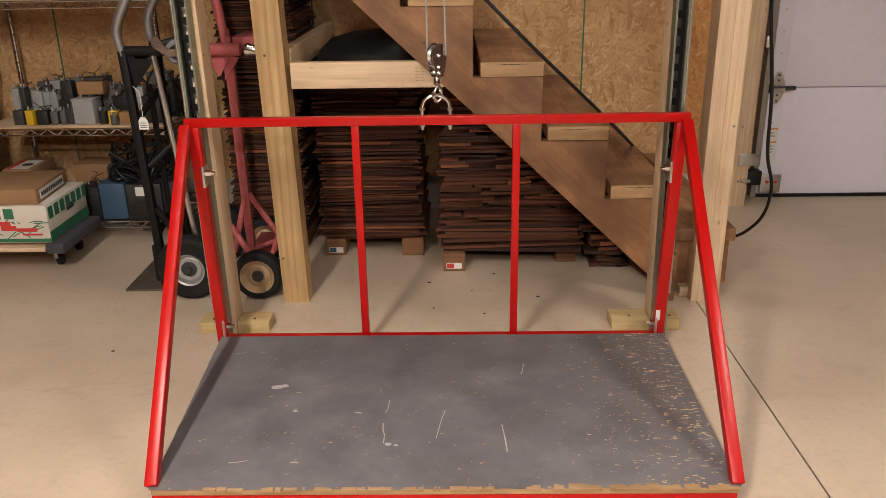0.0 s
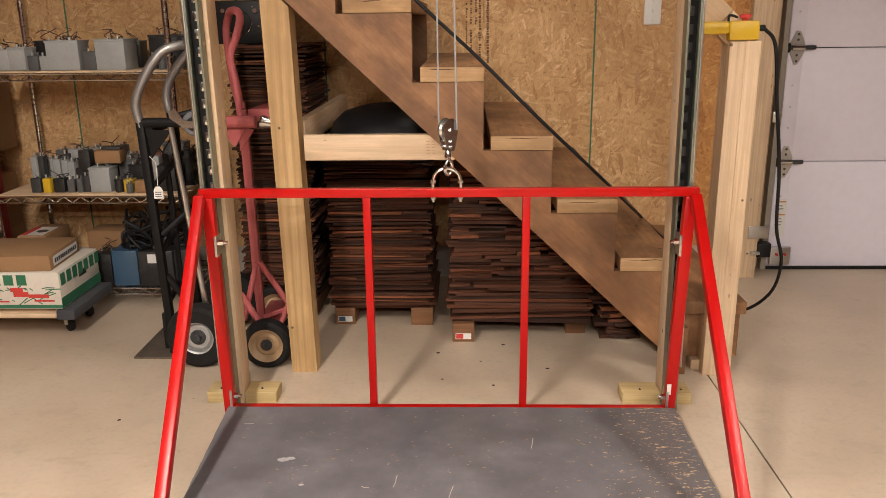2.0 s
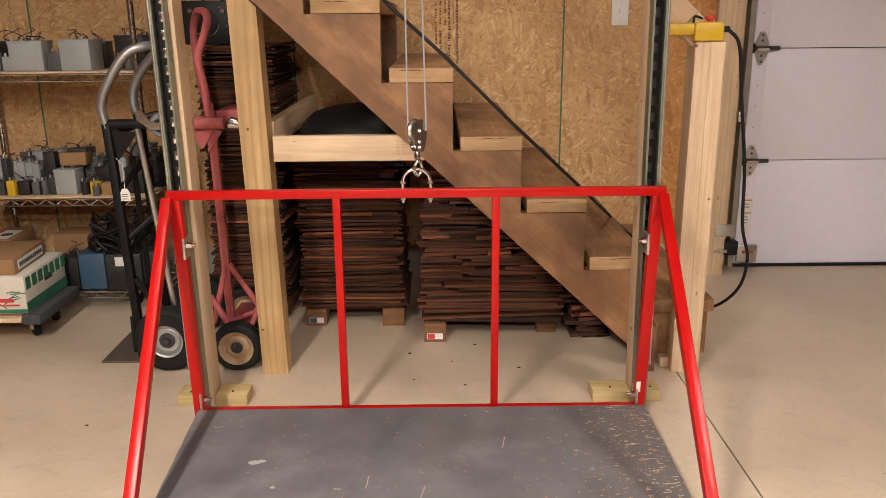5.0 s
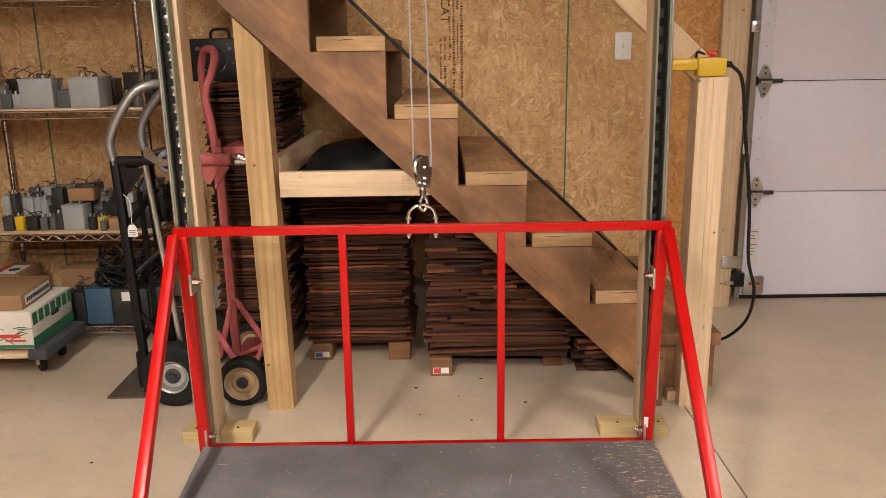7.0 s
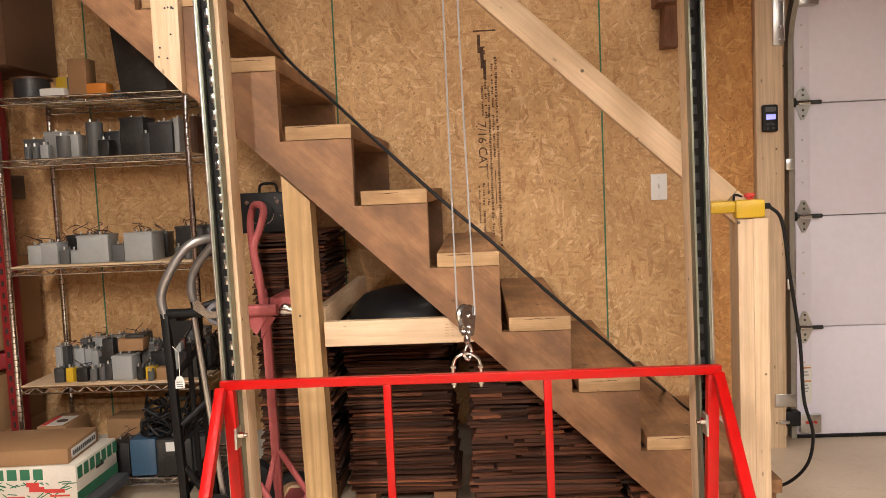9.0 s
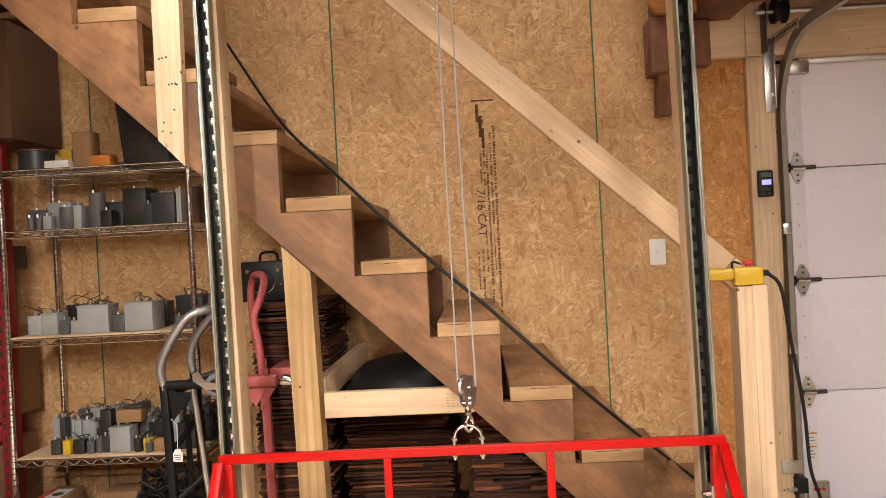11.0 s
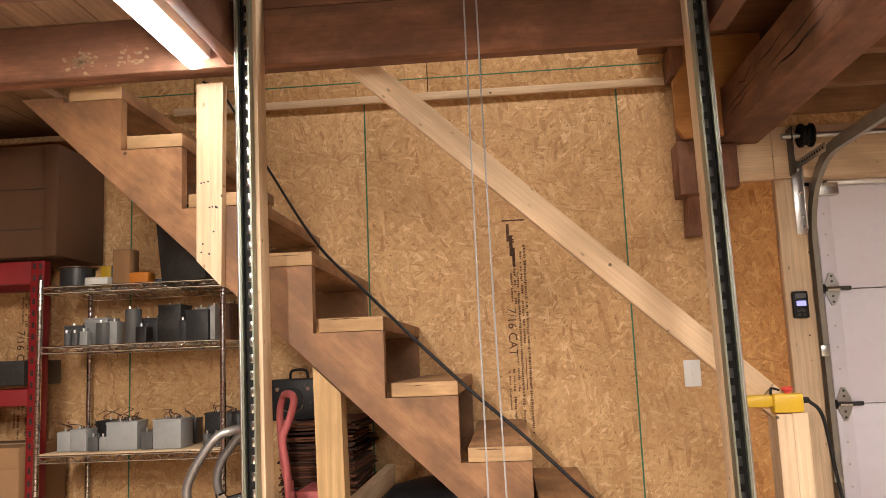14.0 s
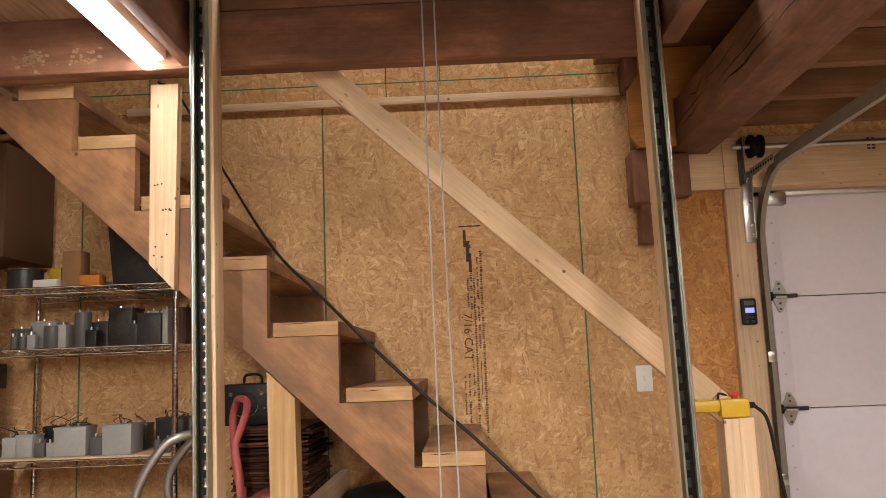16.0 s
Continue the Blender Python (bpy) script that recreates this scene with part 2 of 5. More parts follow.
nt.links.new(mixed(nt, 1.0, old, tone, "MULTIPLY"), nt.nodes["Principled BSDF"].inputs["Base Color"])
RED = painted("red_enamel", (0.44, 0.0042, 0.0035), 0.3, 0.0, 0.0, (0.3, 0.004, 0.005), 3, 0.0, 0.35, 0.03)
ZINC = painted("zinc", (0.62, 0.62, 0.60), 0.3, 1.0, 0.3, (0.3, 0.3, 0.28), 25)
CHROME = painted("chrome", (0.75, 0.75, 0.75), 0.16, 1.0, 0.2, (0.35, 0.33, 0.3), 20)
GALV = painted("galvanized", (0.40, 0.40, 0.39), 0.4, 0.35, 0.4, (0.2, 0.2, 0.19), 30)
ROPE = painted("wire_rope", (0.36, 0.36, 0.36), 0.55, 0.2, 0.3, (0.2, 0.2, 0.2), 40)
HANDLE = painted("handle_steel", (0.34, 0.33, 0.32), 0.36, 0.75, 0.35, (0.16, 0.14, 0.12), 12)
GREENZINC = painted("green_strut", (0.24, 0.255, 0.20), 0.34, 0.6, 0.35, (0.12, 0.13, 0.1), 18)
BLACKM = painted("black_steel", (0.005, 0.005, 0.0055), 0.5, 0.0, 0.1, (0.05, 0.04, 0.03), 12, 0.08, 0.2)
BLACKP = painted("black_plastic", (0.008, 0.008, 0.009), 0.45, 0.0, 0.2, (0.03, 0.03, 0.03), 12, 0.08, 0.3)
RUBBER = painted("rubber", (0.012, 0.0115, 0.011), 0.8, 0.0, 0.3, (0.05, 0.045, 0.04), 10, 0.3, 0.2)
PINK = painted("faded_pink_paint", (0.37, 0.085, 0.085), 0.6, 0.0, 0.45, (0.50, 0.19, 0.18), 7, 0.08, 0.3)
GREYCAN = [painted("grey_enamel_%s" % n, c, 0.45, 0.0, 0.25, (0.15, 0.14, 0.12), 11) for n, c in
           (("light", (0.33, 0.345, 0.345)), ("mid", (0.085, 0.089, 0.092)), ("dark", (0.026, 0.028, 0.031)), ("black", (0.010, 0.010, 0.011)))]
DOORW = painted("white_door_steel", (0.82, 0.79, 0.89), 0.42, 0.0, 0.05, (0.6, 0.57, 0.57), 2, 0.01)
WHITE = painted("white_plastic", (0.78, 0.77, 0.74), 0.4, 0.0, 0.1, (0.5, 0.48, 0.45), 8)
# the crate's brown is darkened to carry the shadow on the rack top
CRATE = painted("old_crate", (0.085, 0.037, 0.015), 0.8, 0.0, 0.4, (0.08, 0.04, 0.02), 4, 0.2)
CARD = painted("cardboard", (0.31, 0.175, 0.082), 0.8, 0.0, 0.35, (0.22, 0.125, 0.06), 5, 0.15)
YELLOW = painted("yellow_plastic", (0.62, 0.40, 0.02), 0.4, 0.0, 0.25, (0.3, 0.18, 0.02), 12)
BLUE = painted("blue_enamel", (0.035, 0.085, 0.15), 0.45, 0.0, 0.3, (0.05, 0.05, 0.05), 9)
ORANGE = painted("orange_card", (0.66, 0.22, 0.02), 0.6)
GREENP = painted("green_print", (0.03, 0.17, 0.085), 0.65)
REDP = painted("red_print", (0.62, 0.05, 0.04), 0.65)
RACKRED = painted("rack_red", (0.22, 0.006, 0.01), 0.45, 0.0, 0.3, (0.1, 0.01, 0.01), 8)
GREENEDGE = painted("green_panel_edge", (0.03, 0.16, 0.085), 0.8, 0.0, 0.9, (0.25, 0.18, 0.08), 22)
BROWN = painted("brown_bakelite", (0.09, 0.04, 0.022), 0.4)
INK = painted("stamp_ink", (0.06, 0.026, 0.014), 0.9, 0.0, 0.6, (0.30, 0.16, 0.06), 60)
DARK = painted("dark_void", (0.03, 0.024, 0.02), 0.9)
PALECON = painted("stem_wall_concrete", (0.42, 0.37, 0.31), 0.8, 0.0, 0.3, (0.3, 0.25, 0.2), 6)
RUSTY = painted("rusty_rim", (0.38, 0.26, 0.145), 0.5, 0.0, 0.6, (0.16, 0.09, 0.04), 14)
BRASS = painted("brass", (0.55, 0.38, 0.14), 0.35, 1.0)
TREATEDX = wood("treated_block", (0.60, 0.47, 0.24), (0.50, 0.36, 0.16), 0, 1.0, 0.65, 0.3)


def glow(name, color, strength):
    m, nt, b = nodes_of(name, 0.4)
    b.inputs["Base Color"].default_value = (*color, 1)
    b.inputs["Emission Color"].default_value = (*color, 1)
    b.inputs["Emission Strength"].default_value = strength
    return m


TUBE = glow("lamp_diffuser", (1.0, 0.92, 0.83), 115.0)
TUBE_NEAR = glow("near_lamp_diffuser", (1.0, 0.94, 0.88), 38.0)
LCD = glow("display", (0.35, 0.35, 0.95), 0.9)

# ---- building blocks ----


def box(bm, x0, y0, z0, x1, y1, z1, bevel=0.0, m=None):
    r = bmesh.ops.create_cube(bm, size=1.0)
    vs = r["verts"]
    for v in vs:
        v.co = Vector((x0 + (v.co.x + 0.5) * (x1 - x0), y0 + (v.co.y + 0.5) * (y1 - y0), z0 + (v.co.z + 0.5) * (z1 - z0)))
    if bevel:
        es = list({e for v in vs for e in v.link_edges})
        out = bmesh.ops.bevel(bm, geom=es, offset=bevel, segments=2, affect="EDGES", profile=0.5)
        vs = list({v for f in out["faces"] for v in f.verts} | {v for v in vs if v.is_valid})
    if m is not None:
        bmesh.ops.transform(bm, matrix=m, verts=vs)
    return bm


def rod(bm, a, b, r, n=12, r2=None, caps=True):
    a, b = Vector(a), Vector(b)
    d = b - a
    m = Matrix.Translation((a + b) / 2) @ d.to_track_quat("Z", "Y").to_matrix().to_4x4()
    bmesh.ops.create_cone(bm, cap_ends=caps, segments=n, radius1=r, radius2=r if r2 is None else r2, depth=d.length, matrix=m)
    return bm


def smooth_line(points, steps=6):
    """Points of a Catmull-Rom curve through the given ones."""
    p = [Vector(q) for q in points]
    p = [2 * p[0] - p[1], *p, 2 * p[-1] - p[-2]]
    out = []
    for i in range(1, len(p) - 2):
        for k in range(steps):
            t = k / steps
            a, b, c, d = p[i - 1], p[i], p[i + 1], p[i + 2]
            out.append(0.5 * (2 * b + (c - a) * t + (2 * a - 5 * b + 4 * c - d) * t * t + (3 * b - a - 3 * c + d) * t ** 3))
    return out + [p[-2]]


def sweep(bm, points, r, n=10):
    """A round bar along points."""
    pts = [Vector(p) for p in points]
    side = None
    rings = []
    for i, p in enumerate(pts):
        d = (pts[min(i + 1, len(pts) - 1)] - pts[max(i - 1, 0)]).normalized()
        if side is None:
            side = d.orthogonal().normalized()
        side = (side - d * side.dot(d)).normalized()
        up = d.cross(side)
        rings.append([bm.verts.new(p + r * (math.cos(2 * math.pi * k / n) * side + math.sin(2 * math.pi * k / n) * up)) for k in range(n)])
    for a, b in zip(rings, rings[1:]):
        for k in range(n):
            bm.faces.new((a[k], a[(k + 1) % n], b[(k + 1) % n], b[k]))
    bm.faces.new(rings[0][::-1])
    bm.faces.new(rings[-1])
    return bm


def lathe(bm, rings, centre, axis=(0, 0, 1), n=24, ring=False):
    """A turned shape from (radius, height) pairs round an axis."""
    q = Vector(axis).to_track_quat("Z", "Y").to_matrix()
    c = Vector(centre)
    rows = []
    for r, h in rings:
        rows.append([bm.verts.new(c + q @ Vector((r * math.cos(2 * math.pi * k / n), r * math.sin(2 * math.pi * k / n), h))) for k in range(n)])
    for a, b in zip(rows, rows[1:]):
        for k in range(n):
            bm.faces.new((a[k], a[(k + 1) % n], b[(k + 1) % n], b[k]))
    if ring:
        for k in range(n):
            bm.faces.new((rows[-1][k], rows[-1][(k + 1) % n], rows[0][(k + 1) % n], rows[0][k]))
        return bm
    bm.faces.new(rows[0][::-1])
    bm.faces.new(rows[-1])
    return bm


def prism(bm, outline, y0, y1):
    """An outline in x and z, pulled from y0 to y1."""
    a = [bm.verts.new((x, y0, z)) for x, z in outline]
    b = [bm.verts.new((x, y1, z)) for x, z in outline]
    n = len(outline)
    bm.faces.new(a)
    bm.faces.new(b[::-1])
    for i in range(n):
        bm.faces.new((a[i], b[i], b[(i + 1) % n], a[(i + 1) % n]))
    bmesh.ops.recalc_face_normals(bm, faces=bm.faces)
    return bm


def mesh_of(name, bm, material, soft=True):
    me = bpy.data.meshes.new(name)
    bmesh.ops.recalc_face_normals(bm, faces=bm.faces)
    bm.to_mesh(me)
    bm.free()
    me.materials.append(material)
    if soft:
        me.polygons.foreach_set("use_smooth", [True] * len(me.polygons))
        me.set_sharp_from_angle(angle=radians(35))
    return me


def part(name, bm, material, parent, label=""):
    ob = new(name, mesh_of(name, bm, material))
    ob.parent = parent
    return tagged(ob, label)


def solid(name, bm, material, label, category="", group="", kind=""):
    return tagged(new(name, mesh_of(name, bm, material)), label, category, group, kind)


def thing(name, label, category, group="", kind=""):
    ob = new(name)
    ob.empty_display_size = 0.1
    return tagged(ob, label, category, group, kind)


def B():
    return bmesh.new()


# ---- the room ----
WALL = 1.372
fl = solid("floor", box(B(), -5.2, -6.6, -0.12, 0.908, 1.6, 0.0), CONCRETE, "smooth beige concrete slab with stains", kind="structure")
part("slab", box(B(), 0.913, -6.6, -0.12, 5.2, 1.6, 0.0), CONCRETE, fl)
part("joint_filler", box(B(), 0.9075, -6.6, -0.1, 0.9135, 1.6, -0.004), DARK, fl)
spots = B()
rnd = random.Random(4)
for x, y in ((-0.028, 0.188), (0.15, 0.14), (0.11, 0.34), (-0.05, 0.42), (0.2, 0.5), (-1.05, -0.12), (-1.3, -0.5), (1.5, -0.3), (0.35, 0.28), (1.9, 0.4), (-0.9, -0.05)):
    bmesh.ops.create_circle(spots, cap_ends=True, segments=7, radius=rnd.uniform(0.004, 0.008), matrix=pose(x, y, 0.0012, 0, 0, rnd.uniform(0, 90)))
tagged(part("speck", spots, DARK, fl), kind="stuff")

wall = solid("wall_back", box(B(), -5.2, WALL + 0.02, 0, 1.33, WALL + 0.2, 4.6), PLANK, "stud wall sheathed with oriented strand board panels", kind="structure")
part("stem_wall", box(B(), -5.2, WALL + 0.004, 0.0, 1.33, WALL + 0.02, 0.155), PALECON, wall)
SEAMS = [1.079, 0.641, -0.588, -1.77, -2.99, -4.21]
for x, right in zip(SEAMS[1:], SEAMS):
    part("osb_panel", box(B(), x + 0.002, WALL, 0.155, right - 0.002, WALL + 0.012, 2.63, 0.001), OSB, wall)
    part("osb_panel", box(B(), x + 0.32, WALL, 2.634, min(right + 0.316, 1.328), WALL + 0.012, 3.84, 0.001), OSB, wall)
    part("panel_edge", box(B(), x - 0.0035, WALL - 0.0008, 0.16, x + 0.004, WALL + 0.004, 2.63), GREENEDGE, wall, "green painted panel edge")
part("osb_panel", box(B(), 1.081, WALL - 0.004, 0.155, 1.329, WALL + 0.010, 2.12, 0.001), OSB_ORANGE, wall, "redder strand board beside the door")
part("osb_panel", box(B(), 1.081, WALL, 2.122, 1.329, WALL + 0.012, 2.63, 0.001), OSB, wall)
for z in (2.735, 3.84):
    part("panel_edge", box(B(), -3.0, WALL - 0.0008, z - 0.003, 0.86, WALL + 0.004, z + 0.003), GREENEDGE, wall)
part("panel_edge", box(B(), -0.006, WALL - 0.001, 2.735, 0.0, WALL + 0.004, 3.2), GREENEDGE, wall)
solid("ledger_board", box(B(), -1.55, WALL - 0.022, 2.618, 0.887, WALL - 0.0005, 2.656, 0.002), PINE[0], "pale pine ledger strip nailed across the wall", "trim", kind="structure")

# unseen walls and roof close the room; dark wood keeps bounced light low
for nm, b6 in (("wall_left", (-5.3, -6.6, 0, -5.2, 1.6, 4.6)), ("wall_right", (5.2, -6.6, 0, 5.3, 1.6, 4.6)), ("wall_front", (-5.2, -6.7, 0, 5.2, -6.6, 4.6))):
    solid(nm, box(B(), *b6), TIMBER[2], "unseen closing wall, dark to cut bounced light", kind="structure")
solid("roof_ceiling", box(B(), -5.3, -6.7, 4.6, 5.3, 1.7, 4.7), TIMBER[1], "unseen roof over the loft, dark to cut bounced light", kind="structure")

# loft floor: planks round the lift opening and the stair opening
east = B()
loft = B()
x = -5.2
while x < 5.2:
    w = 0.14
    for y0, y1 in (((-6.6, WALL - 0.03),) if (x > 1.2 or x < -1.9) else ((-6.6, 0.12),) if x < -0.84 else ((-6.6, -1.35),)):
        box(east if x > 1.2 else loft, x, y0, 2.553, min(x + w - 0.004, 5.2), y1, 2.583)
    x += w
solid("ceiling", loft, PLANK, "loft floor planks seen from below", kind="structure")
solid("ceiling", east, wood("brown_plank", (0.12, 0.058, 0.029), (0.065, 0.029, 0.014), 1, 0.8, 0.7, 0.5, 0.0, (0, 0, 0), 0.5, 0.4), "dark brown planks over the door seen from below", kind="structure")

beam = thing("loft_beam", "dark old hewn beam carrying the loft edge", "beam", kind="structure")
part("timber", box(B(), -5.2, 0.092, 2.358, 0.75, 0.136, 2.551, 0.005), TIMBER[0], beam)
part("timber", box(B(), -5.2, 0.138, 2.375, 0.75, 0.228, 2.551, 0.005), TIMBER[0], beam)
rnd = random.Random(8)
FLAKE = painted("old_paint_flake", (0.34, 0.23, 0.14), 0.8, 0, 0.6, (0.25, 0.14, 0.08), 30)
for k in range(70):
    x, z, r = rnd.choice((-1.36, -1.33, -1.31, -1.19, -1.16)) + rnd.gauss(0, 0.022), rnd.gauss(2.415, 0.020), rnd.uniform(0.0015, 0.0075)
    bm = B()
    bm.faces.new([bm.verts.new((x + r * 1.3 * (1 + 0.9 * noise.noise((k * 1.7, i * 0.9, 0.3))) * math.cos(i * 0.628), 0.0912, z + 0.9 * r * (1 + 0.9 * noise.noise((k * 1.7, i * 0.9, 0.3))) * math.sin(i * 0.628))) for i in range(10)])
    part("paint_flake", bm, FLAKE, beam)
part("timber", box(B(), -0.785, 0.096, 2.553, 0.75, 0.2, 2.75, 0.006), TIMBER[0], beam)
for nm, b6, lab in (("trimmer_joist", (-0.835, -3.0, 2.365, -0.79, 0.09, 2.55), "rough sawn joist beside the lift opening"),
                    ("trimmer_joist", (0.752, -3.0, 2.385, 0.82, 0.14, 2.55), "rough sawn joist beside the lift opening"),
                    ("cross_joist", (-2.6, -0.42, 2.42, -0.89, -0.34, 2.55), "rough sawn joist under the loft planks")):
    solid(nm, box(B(), *b6, 0.004), TIMBER[1] if "trimmer" in nm else TIMBER[0], lab, "joist", kind="structure")
side = thing("timber_beam", "heavy old squared timber running to the wall", "beam", kind="structure")
part("timber", box(B(), 1.078, -6.5, 2.295, 1.272, 1.34, 2.52, 0.01), TIMBER[1], side)
rnd = random.Random(14)
for k in range(12):
    y0, z0, l = rnd.uniform(-0.7, 1.2), rnd.uniform(2.32, 2.5), rnd.uniform(0.2, 0.75)
    bm = B()
    pts = [Vector((1.0775, y0 - l * t, z0 + 0.02 * noise.noise((k, t * 3, 0)) + 0.012 * t)) for t in [i / 8 for i in range(9)]]
    for i in range(8):
        h0, h1 = 0.0032 * math.sin(math.pi * i / 8) * (1 + noise.noise((k, i * 1.3, 5))), 0.0032 * math.sin(math.pi * (i + 1) / 8) * (1 + noise.noise((k, i * 1.3 + 1.3, 5)))
        bm.faces.new([bm.verts.new(v) for v in (pts[i] - Vector((0, 0, h0 + 0.0004)), pts[i + 1] - Vector((0, 0, h1 + 0.0004)), pts[i + 1] + Vector((0, 0, h1 + 0.0004)), pts[i] + Vector((0, 0, h0 + 0.0004)))])
    part("drying_crack", bm, DARK, side)
for k in range(8):
    y = 1.296 - 0.385 * k
    solid("joist", box(B(), 1.274, y - 0.03, 2.42, 5.2, y + 0.03, 2.55, 0.003), JOISTW, "rough sawn ceiling joist", "joist", "joists over the door", kind="structure")
solid("loft_planking", box(B(), 0.755, 0.15, 2.776, 1.45, 1.362, 2.81, 0.002), BLOCKW, "dark boards closing the loft edge", "planking", kind="structure")
br = thing("corbel", "dark old timber corbel and brace under the beam end", "corbel", kind="structure")
part("block", box(B(), 0.868, 1.2, 2.605, 0.935, 1.345, 2.75, 0.006), TIMBER[2], br)
# the board's orange stands for the light falling on it from the loft
part("face_board", prism(B(), [(0.866, 2.354), (0.868, 2.574), (0.93, 2.66), (0.93, 2.772), (1.272, 2.772), (1.272, 2.525), (1.075, 2.525), (1.075, 2.302), (0.90, 2.302)], 1.165, 1.199), wood("orange_board", (0.55, 0.25, 0.065), (0.40, 0.165, 0.04), 0, 0.7, 0.65, 0.0, 0.0, (0, 0, 0), 0.4, 0.4), br, "brown board with orange light put into its colour")
part("block", box(B(), 0.872, 1.2, 2.05, 0.99, 1.345, 2.298, 0.006), TIMBER[2], br)
part("block", box(B(), 0.90, 1.2, 2.30, 1.07, 1.345, 2.60, 0.006), TIMBER[2], br)
part("brace", prism(B(), [(0.905, 1.87), (0.975, 1.87), (0.985, 2.05), (0.915, 2.05)], 1.26, 1.35), TIMBER[2], br)

part("block", box(B(), 1.03, 1.262, 2.085, 1.155, 1.345, 2.29, 0.006), TIMBER[2], br)

# ---- garage door, its jamb, header and track ----
jamb = thing("door_jamb", "pale pine jamb and header round the garage door", "door frame", kind="structure")
part("jamb_board", box(B(), 1.332, WALL - 0.035, 0.0, 1.452, WALL + 0.12, 2.122, 0.003), PINE[2], jamb)
part("stop_board", box(B(), 1.454, WALL + 0.155, 0.0, 1.70, WALL + 0.18, 2.12, 0.002), PINE[2], jamb)
part("header", box(B(), 1.335, WALL - 0.04, 2.124, 5.2, WALL + 0.1, 2.37, 0.003), PINE[0], jamb)
part("header_block", box(B(), 1.157, WALL - 0.045, 2.122, 1.331, WALL + 0.1, 2.345, 0.003), PINE[0], jamb)
part("outer_wall", box(B(), 1.335, WALL - 0.03, 2.372, 5.2, WALL + 0.15, 4.6), OSB, jamb)
for k in range(2):
    bars = B()
    for i in range(4):
        box(bars, 2.02 + 0.022 * k, WALL - 0.0415, 2.285 + 0.016 * i, 2.035 + 0.022 * k, WALL - 0.0405, 2.293 + 0.016 * i)
    part("print_bars", bars, INK, jamb, "small dark lumber stamp")
gdoor = thing("garage_door", "white sectional steel garage door, closed", "garage door")
DY = 1.485
for k in range(4):
    z0 = 0.012 + 0.533 * k
    bm = box(B(), 1.558, DY, z0, 4.4, DY + 0.045, z0 + 0.529, 0.004)
    part("door_section", bm, DOORW, gdoor)
    part("end_stile", box(B(), 1.558, DY - 0.004, z0 + 0.01, 1.628, DY - 0.0005, z0 + 0.52, 0.001), DOORW, gdoor)
    for j in range(5):
        part("rivet", rod(B(), (1.593, DY - 0.007, z0 + 0.06 + 0.1 * j), (1.593, DY - 0.003, z0 + 0.06 + 0.1 * j), 0.005, 8), ZINC, gdoor)
part("bottom_seal", box(B(), 1.558, DY - 0.01, 0.0, 4.4, DY + 0.05, 0.016), BLACKP, gdoor)
part("label_sticker", box(B(), 1.573, DY - 0.0062, 0.17, 1.628, DY - 0.0045, 0.36), WHITE, gdoor, "white warning sticker with small print")
for z, w in ((0.345, 0.045), (0.28, 0.045), (0.325, 0.03), (0.31, 0.035), (0.26, 0.03), (0.245, 0.035), (0.23, 0.03)):
    part("print_line", box(B(), 1.578, DY - 0.0072, z - 0.003, 1.578 + w, DY - 0.0063, z + 0.003), ORANGE if w > 0.04 else GREYCAN[0], gdoor)
for z in (0.545, 1.078, 1.611):
    h = part("hinge", prism(B(), [(1.586, z - 0.078), (1.600, z - 0.078), (1.626, z - 0.022), (1.626, z + 0.022), (1.602, z + 0.075), (1.584, z + 0.075), (1.562, z + 0.022), (1.562, z - 0.022)], DY - 0.016, DY - 0.006), ZINC, gdoor, "galvanized steel hinge plate")
    rod_bm = rod(B(), (1.563, DY - 0.022, z), (1.673, DY - 0.026, z), 0.010, 10)
    part("hinge_pin", rod_bm, GREYCAN[2], h)
    part("hinge_knuckle", rod(B(), (1.566, DY - 0.024, z), (1.622, DY - 0.024, z), 0.0135, 12), CHROME, h)
    part("roller", rod(B(), (1.528, DY - 0.03, z), (1.552, DY - 0.03, z), 0.022, 16), BLACKP, h, "black track roller")
    for dz in (-0.062, -0.035, 0.035, 0.06):
        part("screw", rod(B(), (1.593, DY - 0.019, z + dz), (1.593, DY - 0.012, z + dz), 0.006, 8), GREYCAN[1], h)
part("bottom_bracket", box(B(), 1.563, DY - 0.03, 0.03, 1.663, DY - 0.006, 0.12, 0.004), ZINC, gdoor, "galvanized bottom bracket")
for dx in (0.02, 0.04, 0.06):
    part("bolt", rod(B(), (1.573 + dx, DY - 0.04, 0.085), (1.573 + dx, DY - 0.028, 0.085), 0.007, 8), REDP, gdoor, "red bolt head")
part("top_bracket", box(B(), 1.558, DY - 0.05, 2.055, 1.658, DY - 0.006, 2.115, 0.004), ZINC, gdoor)
part("strut_rail", box(B(), 1.608, DY - 0.045, 2.10, 4.4, DY - 0.005, 2.143, 0.008), ZINC, gdoor, "galvanized stiffening rail")

